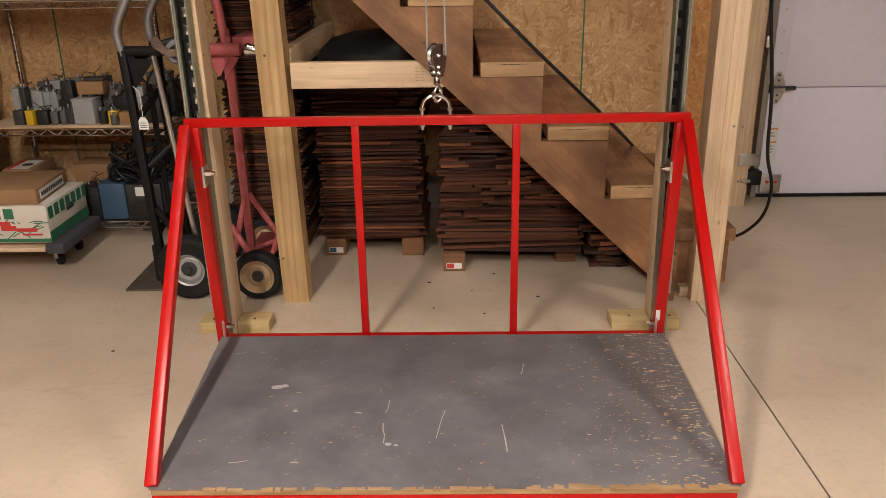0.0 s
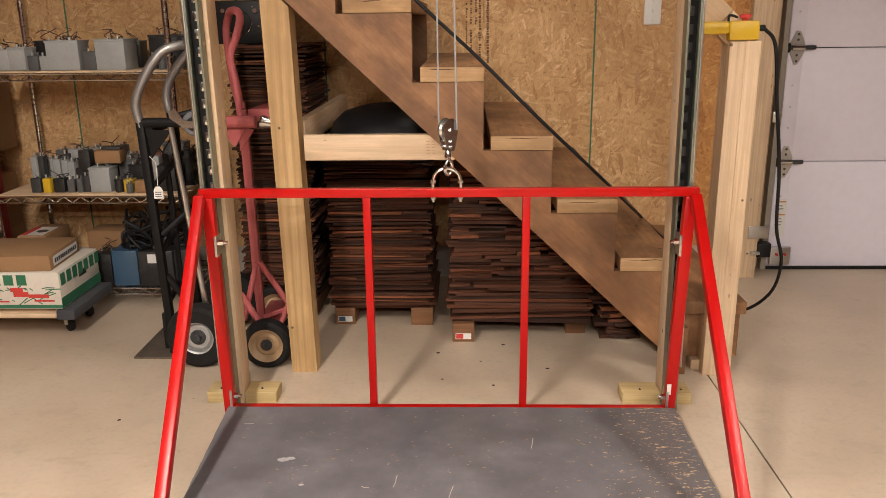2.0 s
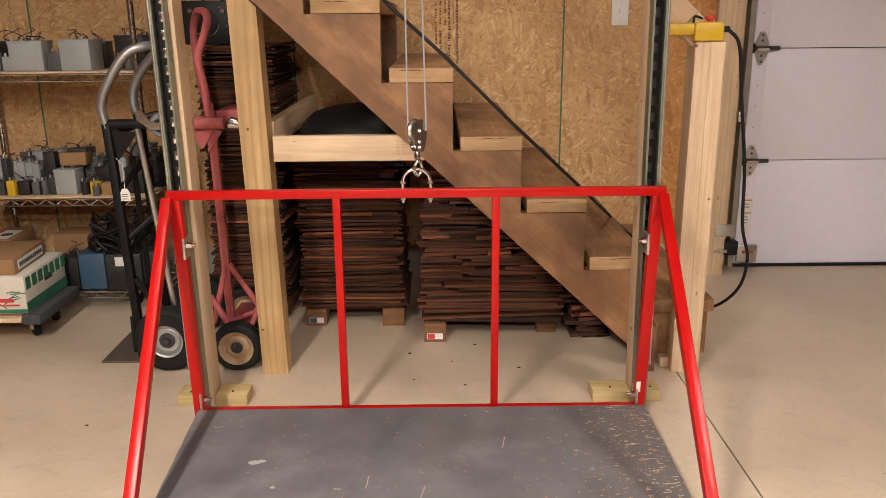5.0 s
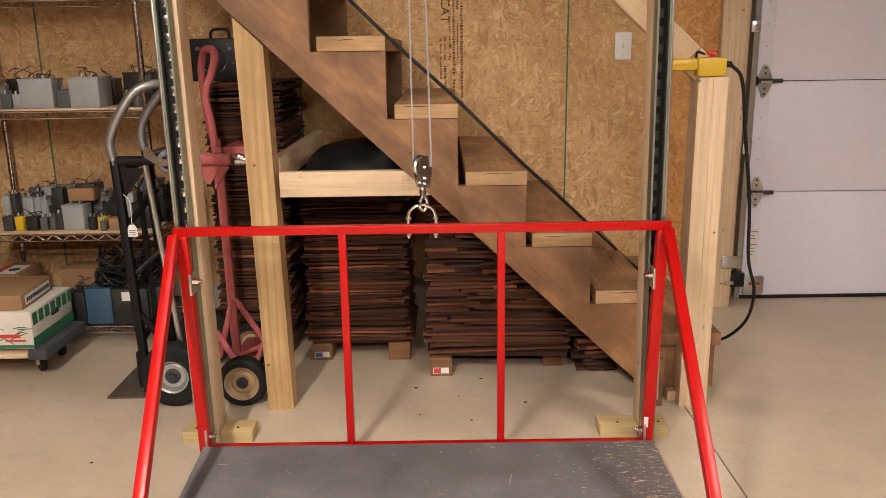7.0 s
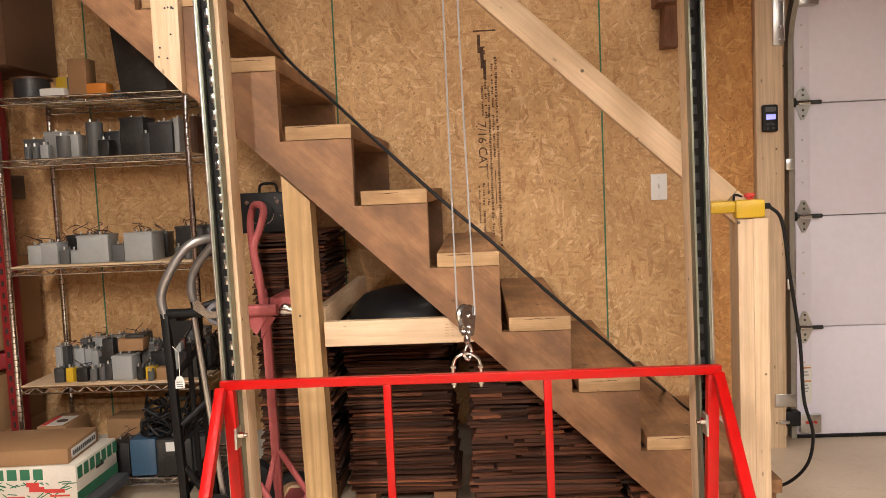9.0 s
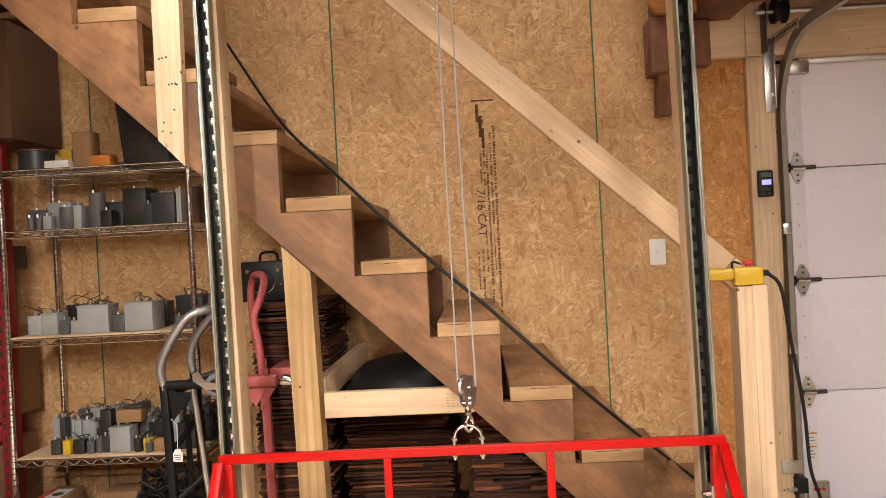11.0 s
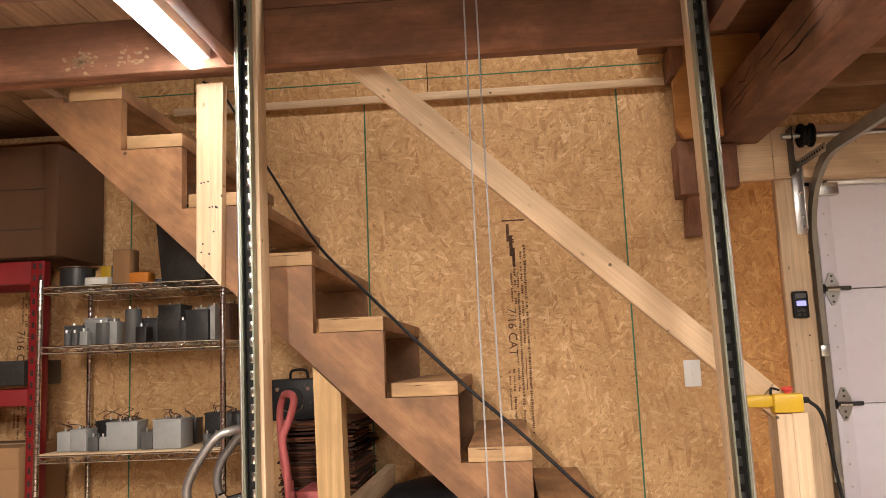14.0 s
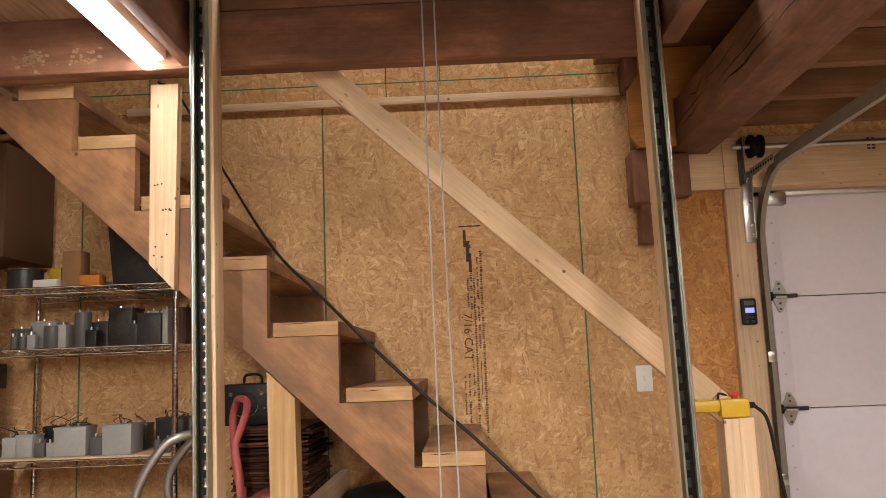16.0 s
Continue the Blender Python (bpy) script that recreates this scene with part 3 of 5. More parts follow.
track = thing("door_track", "galvanized garage door track with curved top", "door track")
bm = B()
line = [(1.505, 1.44, 0.02), (1.505, 1.44, 0.7), (1.505, 1.44, 1.4), (1.505, 1.44, 1.83)]
line += [(1.505, 1.44 - 0.38 * (1 - math.cos(a)), 1.83 + 0.38 * math.sin(a)) for a in [math.pi / 2 * k / 8 for k in range(1, 9)]]
line += [(1.505, 0.4, 2.214), (1.505, -1.8, 2.225)]
line = [(x + 0.012, y, z) for x, y, z in line]
prev = None
for p in line:
    i = line.index(p)
    a, b = Vector(line[max(i - 1, 0)]), Vector(line[min(i + 1, len(line) - 1)])
    d = (b - a).normalized()
    nrm = Vector((1, 0, 0)).cross(d)
    ring = [bm.verts.new(Vector(p) + Vector((sx * 0.012, 0, 0)) + nrm * sn * 0.026) for sx, sn in ((-1, -1), (1, -1), (1, -0.85), (-0.75, -0.85), (-0.75, 0.85), (1, 0.85), (1, 1), (-1, 1))]
    if prev:
        for k in range(8):
            bm.faces.new((prev[k], prev[(k + 1) % 8], ring[(k + 1) % 8], ring[k]))
    prev = ring
part("rail", bm, painted("dull_track", (0.30, 0.275, 0.23), 0.4, 0.3, 0.4, (0.12, 0.11, 0.09), 14), track)
part("flag_bracket", box(B(), 1.408, WALL - 0.045, 1.86, 1.455, WALL - 0.036, 2.2, 0.003), ZINC, track)
part("flag_bracket", box(B(), 1.455, WALL - 0.045, 1.88, 1.462, 1.46, 2.2, 0.002), ZINC, track)
part("jamb_bracket", box(B(), 1.40, WALL - 0.046, 0.2, 1.495, WALL - 0.036, 0.26, 0.003), ZINC, track)
for z in (0.75, 1.3):
    part("jamb_bracket", box(B(), 1.46, WALL - 0.046, z, 1.50, WALL - 0.036, z + 0.05, 0.003), ZINC, track)
strap = part("angle_strap", box(B(), 1.452, 1.03, 2.172, 1.455, WALL - 0.05, 2.212, 0.001), ZINC, track, "perforated steel angle")
for k in range(9):
    part("hole", box(B(), 1.4512, 1.05 + 0.03 * k, 2.186, 1.4519, 1.065 + 0.03 * k, 2.198), DARK, strap)
for z in (1.89, 1.94, 2.05, 2.16):
    part("bolt", rod(B(), (1.44, WALL - 0.052, z), (1.44, WALL - 0.044, z), 0.008, 6), CHROME, track)
shaft = thing("torsion_shaft", "steel torsion shaft with a black cable drum over the door", "torsion shaft")
part("shaft", rod(B(), (1.36, 1.27, 2.306), (4.4, 1.27, 2.306), 0.0125, 14), ZINC, shaft)
part("drum", lathe(B(), [(0.02, -0.02), (0.055, -0.02), (0.055, -0.008), (0.045, 0.0), (0.045, 0.018), (0.055, 0.026), (0.055, 0.036), (0.02, 0.036)], (1.46, 1.27, 2.306), (1, 0, 0)), BLACKM, shaft, "black cast cable drum")
part("bearing_bracket", box(B(), 1.40, 1.255, 2.13, 1.406, WALL - 0.045, 2.35, 0.002), GREYCAN[2], shaft)
cablebox = thing("safety_sensor", "small black door sensor beside the track", "sensor")
part("body", box(B(), 1.46, 1.36, 0.095, 1.53, 1.42, 0.165, 0.006), BLACKP, cablebox)
part("arm", box(B(), 1.42, WALL - 0.052, 0.12, 1.462, WALL - 0.036, 0.135, 0.002), ZINC, cablebox)

# ---- lift: rails, red frame, platform ----
for s, name in ((-1, "left"), (1, "right")):
    rail = thing("lift_rail", "pine stud with a slotted steel strut channel on its edge", "lift rail", "lift rails")
    xa, xb = (-0.729, -0.691) if s < 0 else (0.680, 0.718)
    part("stud", box(B(), xa, 0.0, 0.0, xb, 0.089, 2.62, 0.003), PINE[2], rail)
    c = -0.7245 if s < 0 else 0.699
    ring = [(-0.0205, -0.0005), (-0.0205, -0.042), (-0.0145, -0.042), (-0.0145, -0.034), (-0.0165, -0.034), (-0.0165, -0.0395), (-0.018, -0.0395), (-0.018, -0.003)]
    ring = ring + [(-x, y) for x, y in ring[::-1]]
    bm = B()
    lo = [bm.verts.new((c + x, y, 0.0)) for x, y in ring]
    hi = [bm.verts.new((c + x, y, 2.9)) for x, y in ring]
    for k in range(len(ring)):
        bm.faces.new((lo[k], lo[(k + 1) % len(ring)], hi[(k + 1) % len(ring)], hi[k]))
    part("strut_channel", bm, GREENZINC, rail, "galvanized strut channel")
    hole = bmesh.new()
    box(hole, c - 0.0065, -0.0100, 0, c + 0.0065, -0.0082, 0.028, 0.0008)
    slot = mesh_of("slot", hole, CHROME if s < 0 else GREYCAN[2])
    for k in range(56):
        ob = new("slot", slot)
        ob.parent, ob.location = rail, (0, 0, 0.02 + 0.05 * k)
    # black strip standing in for the shade inside the open channel
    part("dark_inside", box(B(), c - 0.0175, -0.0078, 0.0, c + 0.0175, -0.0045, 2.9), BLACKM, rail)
    if s:
        part("conduit", rod(B(), (c + s * 0.025, -0.036, 0.15), (c + s * 0.025, -0.036, 2.9), 0.0042, 10), ZINC, rail, "bright steel tube")
    rail.matrix_world = Matrix.Translation((c, 0, 1.2)) @ Matrix.Rotation(radians(-0.6), 4, "Y") @ Matrix.Translation((-c, 0, -1.1995))
for x0, x1 in ((-0.803, -0.719), (-0.676, -0.572), (0.566, 0.690), (0.734, 0.79)):
    fb = solid("foot_block", box(B(), x0, 0.002, 0.0, x1, 0.088, 0.040, 0.003), TREATEDX, "short treated lumber block at a rail foot on the floor", "wood block", "blocks at the rail feet")
    part("screw_head", rod(B(), (0.5 * (x0 + x1), 0.03, 0.039), (0.5 * (x0 + x1) + 0.001, 0.03, 0.0412), 0.005, 8), DARK, fb)

lift = thing("lift_carriage", "red welded steel lift carriage with grey wooden deck on the floor", "lift carriage")
T = 0.035
FY = -0.082


def square_bar(a, b, t=T, bevel=0.0022):
    """A square tube between two points."""
    a, b = Vector(a), Vector(b)
    d = b - a
    x = Vector((1, 0, 0))
    if abs(d.normalized().x) > 0.9:
        x = Vector((0, 1, 0))
    z = d.normalized()
    y = z.cross(x).normalized()
    x = y.cross(z)
    m = Matrix(((x.x, y.x, z.x, a.x), (x.y, y.y, z.y, a.y), (x.z, y.z, z.z, a.z), (0, 0, 0, 1)))
    return box(B(), -t / 2, -t / 2, 0, t / 2, t / 2, d.length, bevel, m)


part("top_rail", square_bar((-0.736, FY, 0.7285), (0.736, FY, 0.7285), 0.026), RED, lift)
for s in (-1, 1):
    part("upright", square_bar((-0.699 if s < 0 else 0.694, FY, 0.019), (s * 0.712, FY, 0.7155), 0.033), RED, lift)
    part("brace", square_bar((-0.727 if s < 0 else 0.72, FY - 0.03, 0.72), (s * (0.655 if s < 0 else 0.692), -0.866, 0.04), 0.029), RED, lift)
for x in (-0.238, 0.234):
    part("baluster", square_bar((x, FY, 0.03), (x, FY, 0.7155), 0.023), RED, lift)
part("back_sill", square_bar((-0.715, FY, 0.02), (0.712, FY, 0.02), 0.03), RED, lift)
part("front_sill", square_bar((-0.655, -0.866, 0.012), (0.692, -0.866, 0.012), 0.022), RED, lift)
for x in (-0.655, 0.66):
    part("side_sill", square_bar((x, -0.85, 0.011), (x, FY - 0.02, 0.011), 0.02), RED, lift)
# deck: one sheet of wood with a chewed front edge
bm = B()
nx, ny = 90, 30
rnd = random.Random(9)
grid = [[None] * (ny + 1) for _ in range(nx + 1)]
low = [[None] * (ny + 1) for _ in range(nx + 1)]
for i in range(nx + 1):
    for j in range(ny + 1):
        y = -0.880 + 0.776 * j / ny
        x0, x1 = -0.658 - 0.042 * j / ny, 0.699 + 0.009 * j / ny
        x = x0 + (x1 - x0) * i / nx
        z = 0.042 + 0.0008 * noise.noise((x * 4, y * 4, 0))
        if j == 0:
            y += 0.004 * noise.noise((x * 28, 2, 0)) + (0.004 if x > 0.45 else 0) * noise.noise((x * 70, 5, 0))
            z -= 0.003 * max(0, noise.noise((x * 40, 9, 0)))
        if i in (0, nx):
            x += 0.003 * noise.noise((y * 30, i, 3))
        grid[i][j] = bm.verts.new((x, y, z))
        if i in (0, nx) or j in (0, ny):
            low[i][j] = bm.verts.new((x, y, 0.024))
for i in range(nx):
    for j in range(ny):
        bm.faces.new((grid[i][j], grid[i + 1][j], grid[i + 1][j + 1], grid[i][j + 1]))
deck = part("deck", bm, DECK, lift, "grey painted wooden deck with chipped paint")
edge = B()
box(edge, -0.655, -0.8775, 0.0235, 0.697, -0.107, 0.0405, 0.002)
part("deck_edge", edge, ENDGRAIN, deck, "raw chewed wood edge")
rnd = random.Random(33)
fleck = B()
for k in range(330):
    x = rnd.uniform(-0.64, 0.68) if k < 210 else 0.68 - abs(rnd.gauss(0, 0.16))
    y = rnd.uniform(-0.85, -0.13)
    if x < -0.645:
        continue
    l, w, a = rnd.uniform(0.001, 0.007), rnd.uniform(0.0008, 0.002), rnd.gauss(0, 0.5)
    m = Matrix.Translation((x, y, 0.0432)) @ Matrix.Rotation(a, 4, "Z")
    fleck.faces.new([fleck.verts.new(m @ Vector(v)) for v in ((-l, -w, 0), (l * 0.6, -w * 0.7, 0), (l, w * 0.4, 0), (-l * 0.5, w, 0))])
tagged(part("paint_chip", fleck, ENDGRAIN, deck, "small chips down to bare wood"), kind="stuff")
rnd = random.Random(21)
chips = B()
for k in range(90):
    x = -0.65 + 1.32 * rnd.random() ** 0.6
    w = rnd.uniform(0.004, 0.03)
    box(chips, x, -0.8825 - rnd.random() * 0.002, 0.036 + rnd.random() * 0.004, x + w, -0.876 + rnd.random() * (0.012 if x > 0.2 else 0.004), 0.0428 + 0.0006 * rnd.random())
tagged(part("splinter", chips, ENDGRAIN, deck), kind="stuff")
scr = B()
for (x0, y0), (x1, y1), w in (((-0.13, -0.5), (-0.135, -0.56), 0.002), ((-0.14, -0.61), (-0.13, -0.7), 0.0025), ((0.17, -0.62), (0.175, -0.74), 0.003), ((0.02, -0.55), (0.0, -0.68), 0.002),
                             ((-0.22, -0.56), (-0.2, -0.56), 0.004), ((-0.5, -0.78), (-0.46, -0.775), 0.003), ((0.25, -0.3), (0.24, -0.36), 0.002), ((-0.35, -0.78), (-0.33, -0.78), 0.004), ((-0.62, -0.22), (-0.59, -0.22), 0.003)):
    d = Vector((x1 - x0, y1 - y0, 0))
    nrm = Vector((-d.y, d.x, 0)).normalized() * w / 2
    pts = [Vector((x0, y0, 0.0434)) + d * t + nrm * 3 * noise.noise((t * 3 + x0 * 9, 1, y0)) for t in (0, 0.3, 0.6, 1)]
    for a, b in zip(pts, pts[1:]):
        scr.faces.new([scr.verts.new(p) for p in (a - nrm, b - nrm, b + nrm, a + nrm)])
tagged(part("scratch", scr, painted("scuff", (0.5, 0.44, 0.36), 0.7), deck, "pale scratches"), kind="stuff")
SMEAR = painted("white_blot", (0.42, 0.41, 0.41), 0.7, 0, 0.9, (0.2, 0.19, 0.2), 70)
for x, y, r in ((-0.455, -0.425, 0.016), (-0.435, -0.418, 0.012), (-0.38, -0.55, 0.007), (-0.12, -0.705, 0.009), (-0.1, -0.71, 0.006)):
    blot = B()
    ring = [blot.verts.new((x + r * (1 + 0.35 * noise.noise((k, x * 50, y))) * math.cos(k * 0.524), y + 0.7 * r * math.sin(k * 0.524), 0.0435)) for k in range(12)]
    blot.faces.new(ring)
    part("paint_blot", blot, SMEAR, deck, "whitish smear of paint")
for x, z, s in ((-0.694, 0.565, -1), (0.692, 0.565, 1), (-0.689, 0.06, -1), (0.686, 0.06, 1)):
    r = part("roller_bracket", box(B(), x - 0.006, FY - 0.02, z - 0.03, x + 0.002, FY + 0.03, z + 0.035, 0.002), ZINC, lift, "bright steel roller bracket")
    part("nut", rod(B(), (x - s * 0.02, FY - 0.005, z + 0.012), (x + s * 0.004, FY - 0.005, z + 0.012), 0.010, 6), CHROME, r)
    part("bolt", rod(B(), (x - s * 0.03, FY - 0.005, z + 0.012), (x - s * 0.018, FY - 0.005, z + 0.012), 0.006, 10), CHROME, r)
part("sticker", box(B(), 0.681, FY - 0.0180, 0.085, 0.694, FY - 0.0168, 0.12), WHITE, lift, "small white label")
eye = part("lifting_ring", sweep(B(), smooth_line([(-0.04, FY, 0.70), (-0.04, FY, 0.765), (-0.027, FY, 0.79), (0.0, FY, 0.80), (0.027, FY, 0.79), (0.04, FY, 0.765), (0.04, FY, 0.70)], 4), 0.0048, 10), CHROME, lift, "chrome u-bolt ring")
for x in (-0.04, 0.04):
    part("nut", rod(B(), (x, FY, 0.7205 - 0.012), (x, FY, 0.7195), 0.008, 6), CHROME, eye)
    part("nut", rod(B(), (x, FY, 0.757), (x, FY, 0.763), 0.009, 6), CHROME, eye)

pul = thing("pulley_block", "chrome pulley block with a swivel hook on the lifting ring", "pulley")
PX, PZ = 0.004, 0.90
for dy in (-0.014, 0.011):
    bm = B()
    n = 20
    outl = [(PX + 0.027 * math.cos(a), PZ + 0.012 + 0.034 * math.sin(a)) for a in [math.pi * k / n for k in range(n + 1)]]
    outl += [(PX - 0.016, PZ - 0.035), (PX - 0.008, PZ - 0.048), (PX + 0.012, PZ - 0.048), (PX + 0.018, PZ - 0.035)]
    part("side_plate", prism(bm, outl, FY + dy, FY + dy + 0.003), CHROME, pul)
part("sheave", lathe(B(), [(0.005, -0.009), (0.029, -0.009), (0.029, -0.006), (0.023, 0), (0.029, 0.006), (0.029, 0.009), (0.005, 0.009)], (PX, FY, PZ + 0.012), (0, 1, 0)), ZINC, pul)
for z in (0.012, -0.02, -0.036):
    part("axle_bolt", rod(B(), (PX, FY - 0.02, PZ + z), (PX, FY + 0.018, PZ + z), 0.005, 8), CHROME, pul)
part("swivel", lathe(B(), [(0.006, -0.022), (0.011, -0.016), (0.011, -0.004), (0.007, 0.004)], (PX, FY, PZ - 0.05)), CHROME, pul)
part("hook", sweep(B(), smooth_line([(PX, FY, PZ - 0.07), (PX + 0.012, FY, PZ - 0.085), (PX + 0.014, FY, PZ - 0.105), (PX, FY, PZ - 0.118), (PX - 0.013, FY, PZ - 0.105), (PX - 0.012, FY, PZ - 0.09)], 5), 0.0055, 10), CHROME, pul)
part("latch", sweep(B(), [(PX, FY, PZ - 0.074), (PX - 0.012, FY, PZ - 0.092)], 0.003, 8), ZINC, pul)
pul.matrix_world = Matrix.Translation((PX, FY, 0)) @ Matrix.Rotation(radians(42), 4, "Z") @ Matrix.Translation((-PX, -FY, 0))
for x, tx, nm in ((PX - 0.026, -0.028, 0), (PX + 0.026, 0.002, 1)):
    pts = [(x, FY, PZ + 0.012), (0.5 * x + 0.5 * tx, FY - 0.004, 1.9), (tx, FY + 0.01, 4.2)]
    solid("hoist_cable", sweep(B(), smooth_line(pts, 10), 0.0026, 8), ROPE, "thin steel wire rope running up from the pulley", "cable", "hoist cables")

# ---- stair ----
TX = [0.80, 0.585, 0.363, 0.136, -0.094, -0.334, -0.571, -0.80, -1.025, -1.247, -1.462]
TZ = [0.225, 0.432, 0.637, 0.849, 1.072, 1.288, 1.511, 1.741, 1.962, 2.184, 2.372]
SY = 0.235
stair = thing("staircase", "steep brown wooden staircase with open notched stringers", "staircase")
for y0 in (SY, 1.29):
    pts = [(0.83, 0.0)]
    for i in range(11):
        nose = min(TX[i] + 0.203, 0.83)
        if i:
            nose = TX[i - 1] - 0.022
        pts += [(nose if i else 0.83, TZ[i] - 0.049)]
        pts += [(TX[i] - 0.022, TZ[i] - 0.049)]
    pts += [(-1.484, 2.343), (-1.640, 2.343), (0.691, 0.141), (0.80, 0.04), (0.80, 0.0)]
    clean = [pts[0]]
    for p in pts[1:]:
        if (Vector(p) - Vector(clean[-1])).length > 1e-4:
            clean.append(p)
    part("stringer", prism(B(), clean, y0, y0 + 0.045), OAK, stair)
for i in range(1, 11):
    x0 = TX[i] + 0.003 * math.sin(i * 5)
    part("tread", box(B(), x0, SY + 0.001, TZ[i] - 0.048, TX[i - 1] - 0.02 if i > 1 else TX[i] + 0.2, 1.36, TZ[i], 0.003), OAKY, stair)
    e = part("tread_end", box(B(), x0 + 0.001, SY - 0.003, TZ[i] - 0.047, (TX[i - 1] - 0.021) if i > 1 else TX[i] + 0.199, SY + 0.0005, TZ[i] - 0.001, 0.001), ENDGRAIN, stair, "pale sawn tread end")
rnd = random.Random(21)
for i in (1, 2, 3, 4, 5, 6, 7):
    # a split and a few worn spots along the front edge of the tread end
    xa, xb = TX[i] + rnd.uniform(0.02, 0.06), TX[i] + rnd.uniform(0.12, 0.19)
    z = TZ[i] - rnd.uniform(0.004, 0.012)
    bm = B()
    n = 9
    up, low = [], []
    for k in range(n):
        t = k / (n - 1)
        w = 0.0004 + 0.0010 * math.sin(math.pi * t) * (1 + 0.8 * noise.noise((i * 3.1, k * 0.8, 2)))
        zz = z + 0.004 * noise.noise((i * 1.7, k * 0.5, 7))
        up.append(bm.verts.new((xa + (xb - xa) * t, SY - 0.0034, min(zz + w, TZ[i] - 0.0015))))
        low.append(bm.verts.new((xa + (xb - xa) * t, SY - 0.0034, zz - w)))
    for k in range(n - 1):
        bm.faces.new((low[k], low[k + 1], up[k + 1], up[k]))
    part("split", bm, CRATE, stair, "dark split in the worn tread edge")
part("base_block", box(B(), 0.832, 0.3, 0.04, 1.03, 1.36, 0.215, 0.006), OAKY, stair)
part("base_cap", box(B(), 0.81, 0.26, 0.216, 1.035, 1.36, 0.262, 0.004), OAKY, stair)
part("spacer", box(B(), 0.86, 0.27, 0.0, 0.93, 0.40, 0.039, 0.002), PINE[0], stair)

solid("stair_post", prism(B(), [(-0.57, 0.0), (-0.481, 0.0), (-0.507, 1.262), (-0.60, 1.352)], SY + 0.012, SY + 0.1), TREATED, "treated square post standing under the stringer", "post")
hung = solid("hanger_post", prism(B(), [(-0.978, 2.343), (-0.884, 2.343), (-0.893, 1.632), (-0.978, 1.722)], SY - 0.042, SY - 0.002), PINE[2], "pale pine hanger board fixed between beam and stringer", "post")
scr = B()
rnd = random.Random(3)
for k in range(12):
    x, z = rnd.uniform(-0.965, -0.905), rnd.choice((1.74, 1.77, 1.82, 1.9, 2.0)) + rnd.uniform(-0.012, 0.012)
    rod(scr, (x, SY - 0.0435, z), (x, SY - 0.041, z), 0.0035, 6)
part("screw_head", scr, GREYCAN[2], hung)
newel = thing("newel_post", "doubled pale pine newel post standing on the floor", "newel post")
part("stud", box(B(), 0.889, 0.2265, 0.0, 0.9375, 0.317, 1.143, 0.001), PINE[2], newel)
part("stud", box(B(), 0.938, 0.226, 0.0, 0.986, 0.315, 1.145, 0.001), PINE[2], newel)
d = Vector((0.905 - (-0.50), 0, 1.225 - 2.42))
rail = thing("handrail", "long pale pine handrail board sloping with the stair", "handrail")
part("rail_board", box(B(), -1.02, -0.019, -0.049, 0.918, 0.019, 0.037, 0.004), PINE[0], rail)
part("end_piece", box(B(), 0.920, -0.019, -0.049, 0.985, 0.019, 0.037, 0.004), PINE[0], rail)
rail.matrix_world = Matrix.Translation((0.2, 0.272, 1.836)) @ Matrix.Rotation(math.atan(0.928), 4, "Y")
shelf = thing("under_stair_shelf", "pale pine shelf framing under the stair", "shelf frame")
part("front_board", box(B(), -0.483, SY + 0.015, 0.768, 0.02, SY + 0.052, 0.853, 0.003), PINE[0], shelf)
STAMP = painted("faint_stamp", (0.40, 0.24, 0.13), 0.9, 0.0, 0.7, (0.62, 0.45, 0.28), 60)
for k in range(2):
    bars = B()
    for i in range(5):
        box(bars, -0.075 + 0.018 * k, SY + 0.0142, 0.790 + 0.010 * i, -0.063 + 0.018 * k, SY + 0.0149, 0.7925 + 0.010 * i)
    part("print_bars", bars, STAMP, shelf, "faint brown lumber stamp")
part("side_board", box(B(), -0.53, SY + 0.102, 0.80, -0.492, 1.36, 0.889, 0.003), PINE[1], shelf)
part("panel", box(B(), -0.489, SY + 0.053, 0.77, 0.0, 1.34, 0.782, 0.001), OSB, shelf)

# ---- lamps as objects ----


def shop_light(x0, y0, x1, y1, z, tube=TUBE):
    ob = thing("strip_light", "white strip light fixture with a glowing tube", "light fixture", "strip lights")
    cx, cy = 0.5 * (x0 + x1), 0.5 * (y0 + y1)
    part("housing", box(B(), x0, y0, z + 0.012, x1, y1, z + 0.06, 0.006), WHITE, ob)
    if y1 - y0 > x1 - x0:
        part("tube", box(B(), cx - 0.024, y0 + 0.01, z - 0.022, cx + 0.024, y1 - 0.004, z + 0.011, 0.012), tube, ob, "glowing white tube")
        for y in (y0 + 0.15, y1 - 0.15):
            part("hanger", rod(B(), (cx, y, z + 0.058), (cx, y, 2.556), 0.003, 6), ZINC, ob)
    else:
        part("tube", box(B(), x0 + 0.01, cy - 0.03, z - 0.022, x1 - 0.01, cy + 0.03, z + 0.011, 0.012), tube, ob, "glowing white tube")
        for x in (x0 + 0.15, x1 - 0.15):
            part("hanger", rod(B(), (x, cy, z + 0.058), (x, cy, 2.556), 0.003, 6), ZINC, ob)
    return ob


shop_light(-0.985, -1.15, -0.885, 0.085, 2.372, TUBE_NEAR)
shop_light(-0.95, -3.25, -0.85, -1.98, 2.44)
shop_light(1.90, -2.75, 2.0, -1.45, 2.44)
shop_light(-0.22, -4.35, 1.02, -4.25, 2.44)

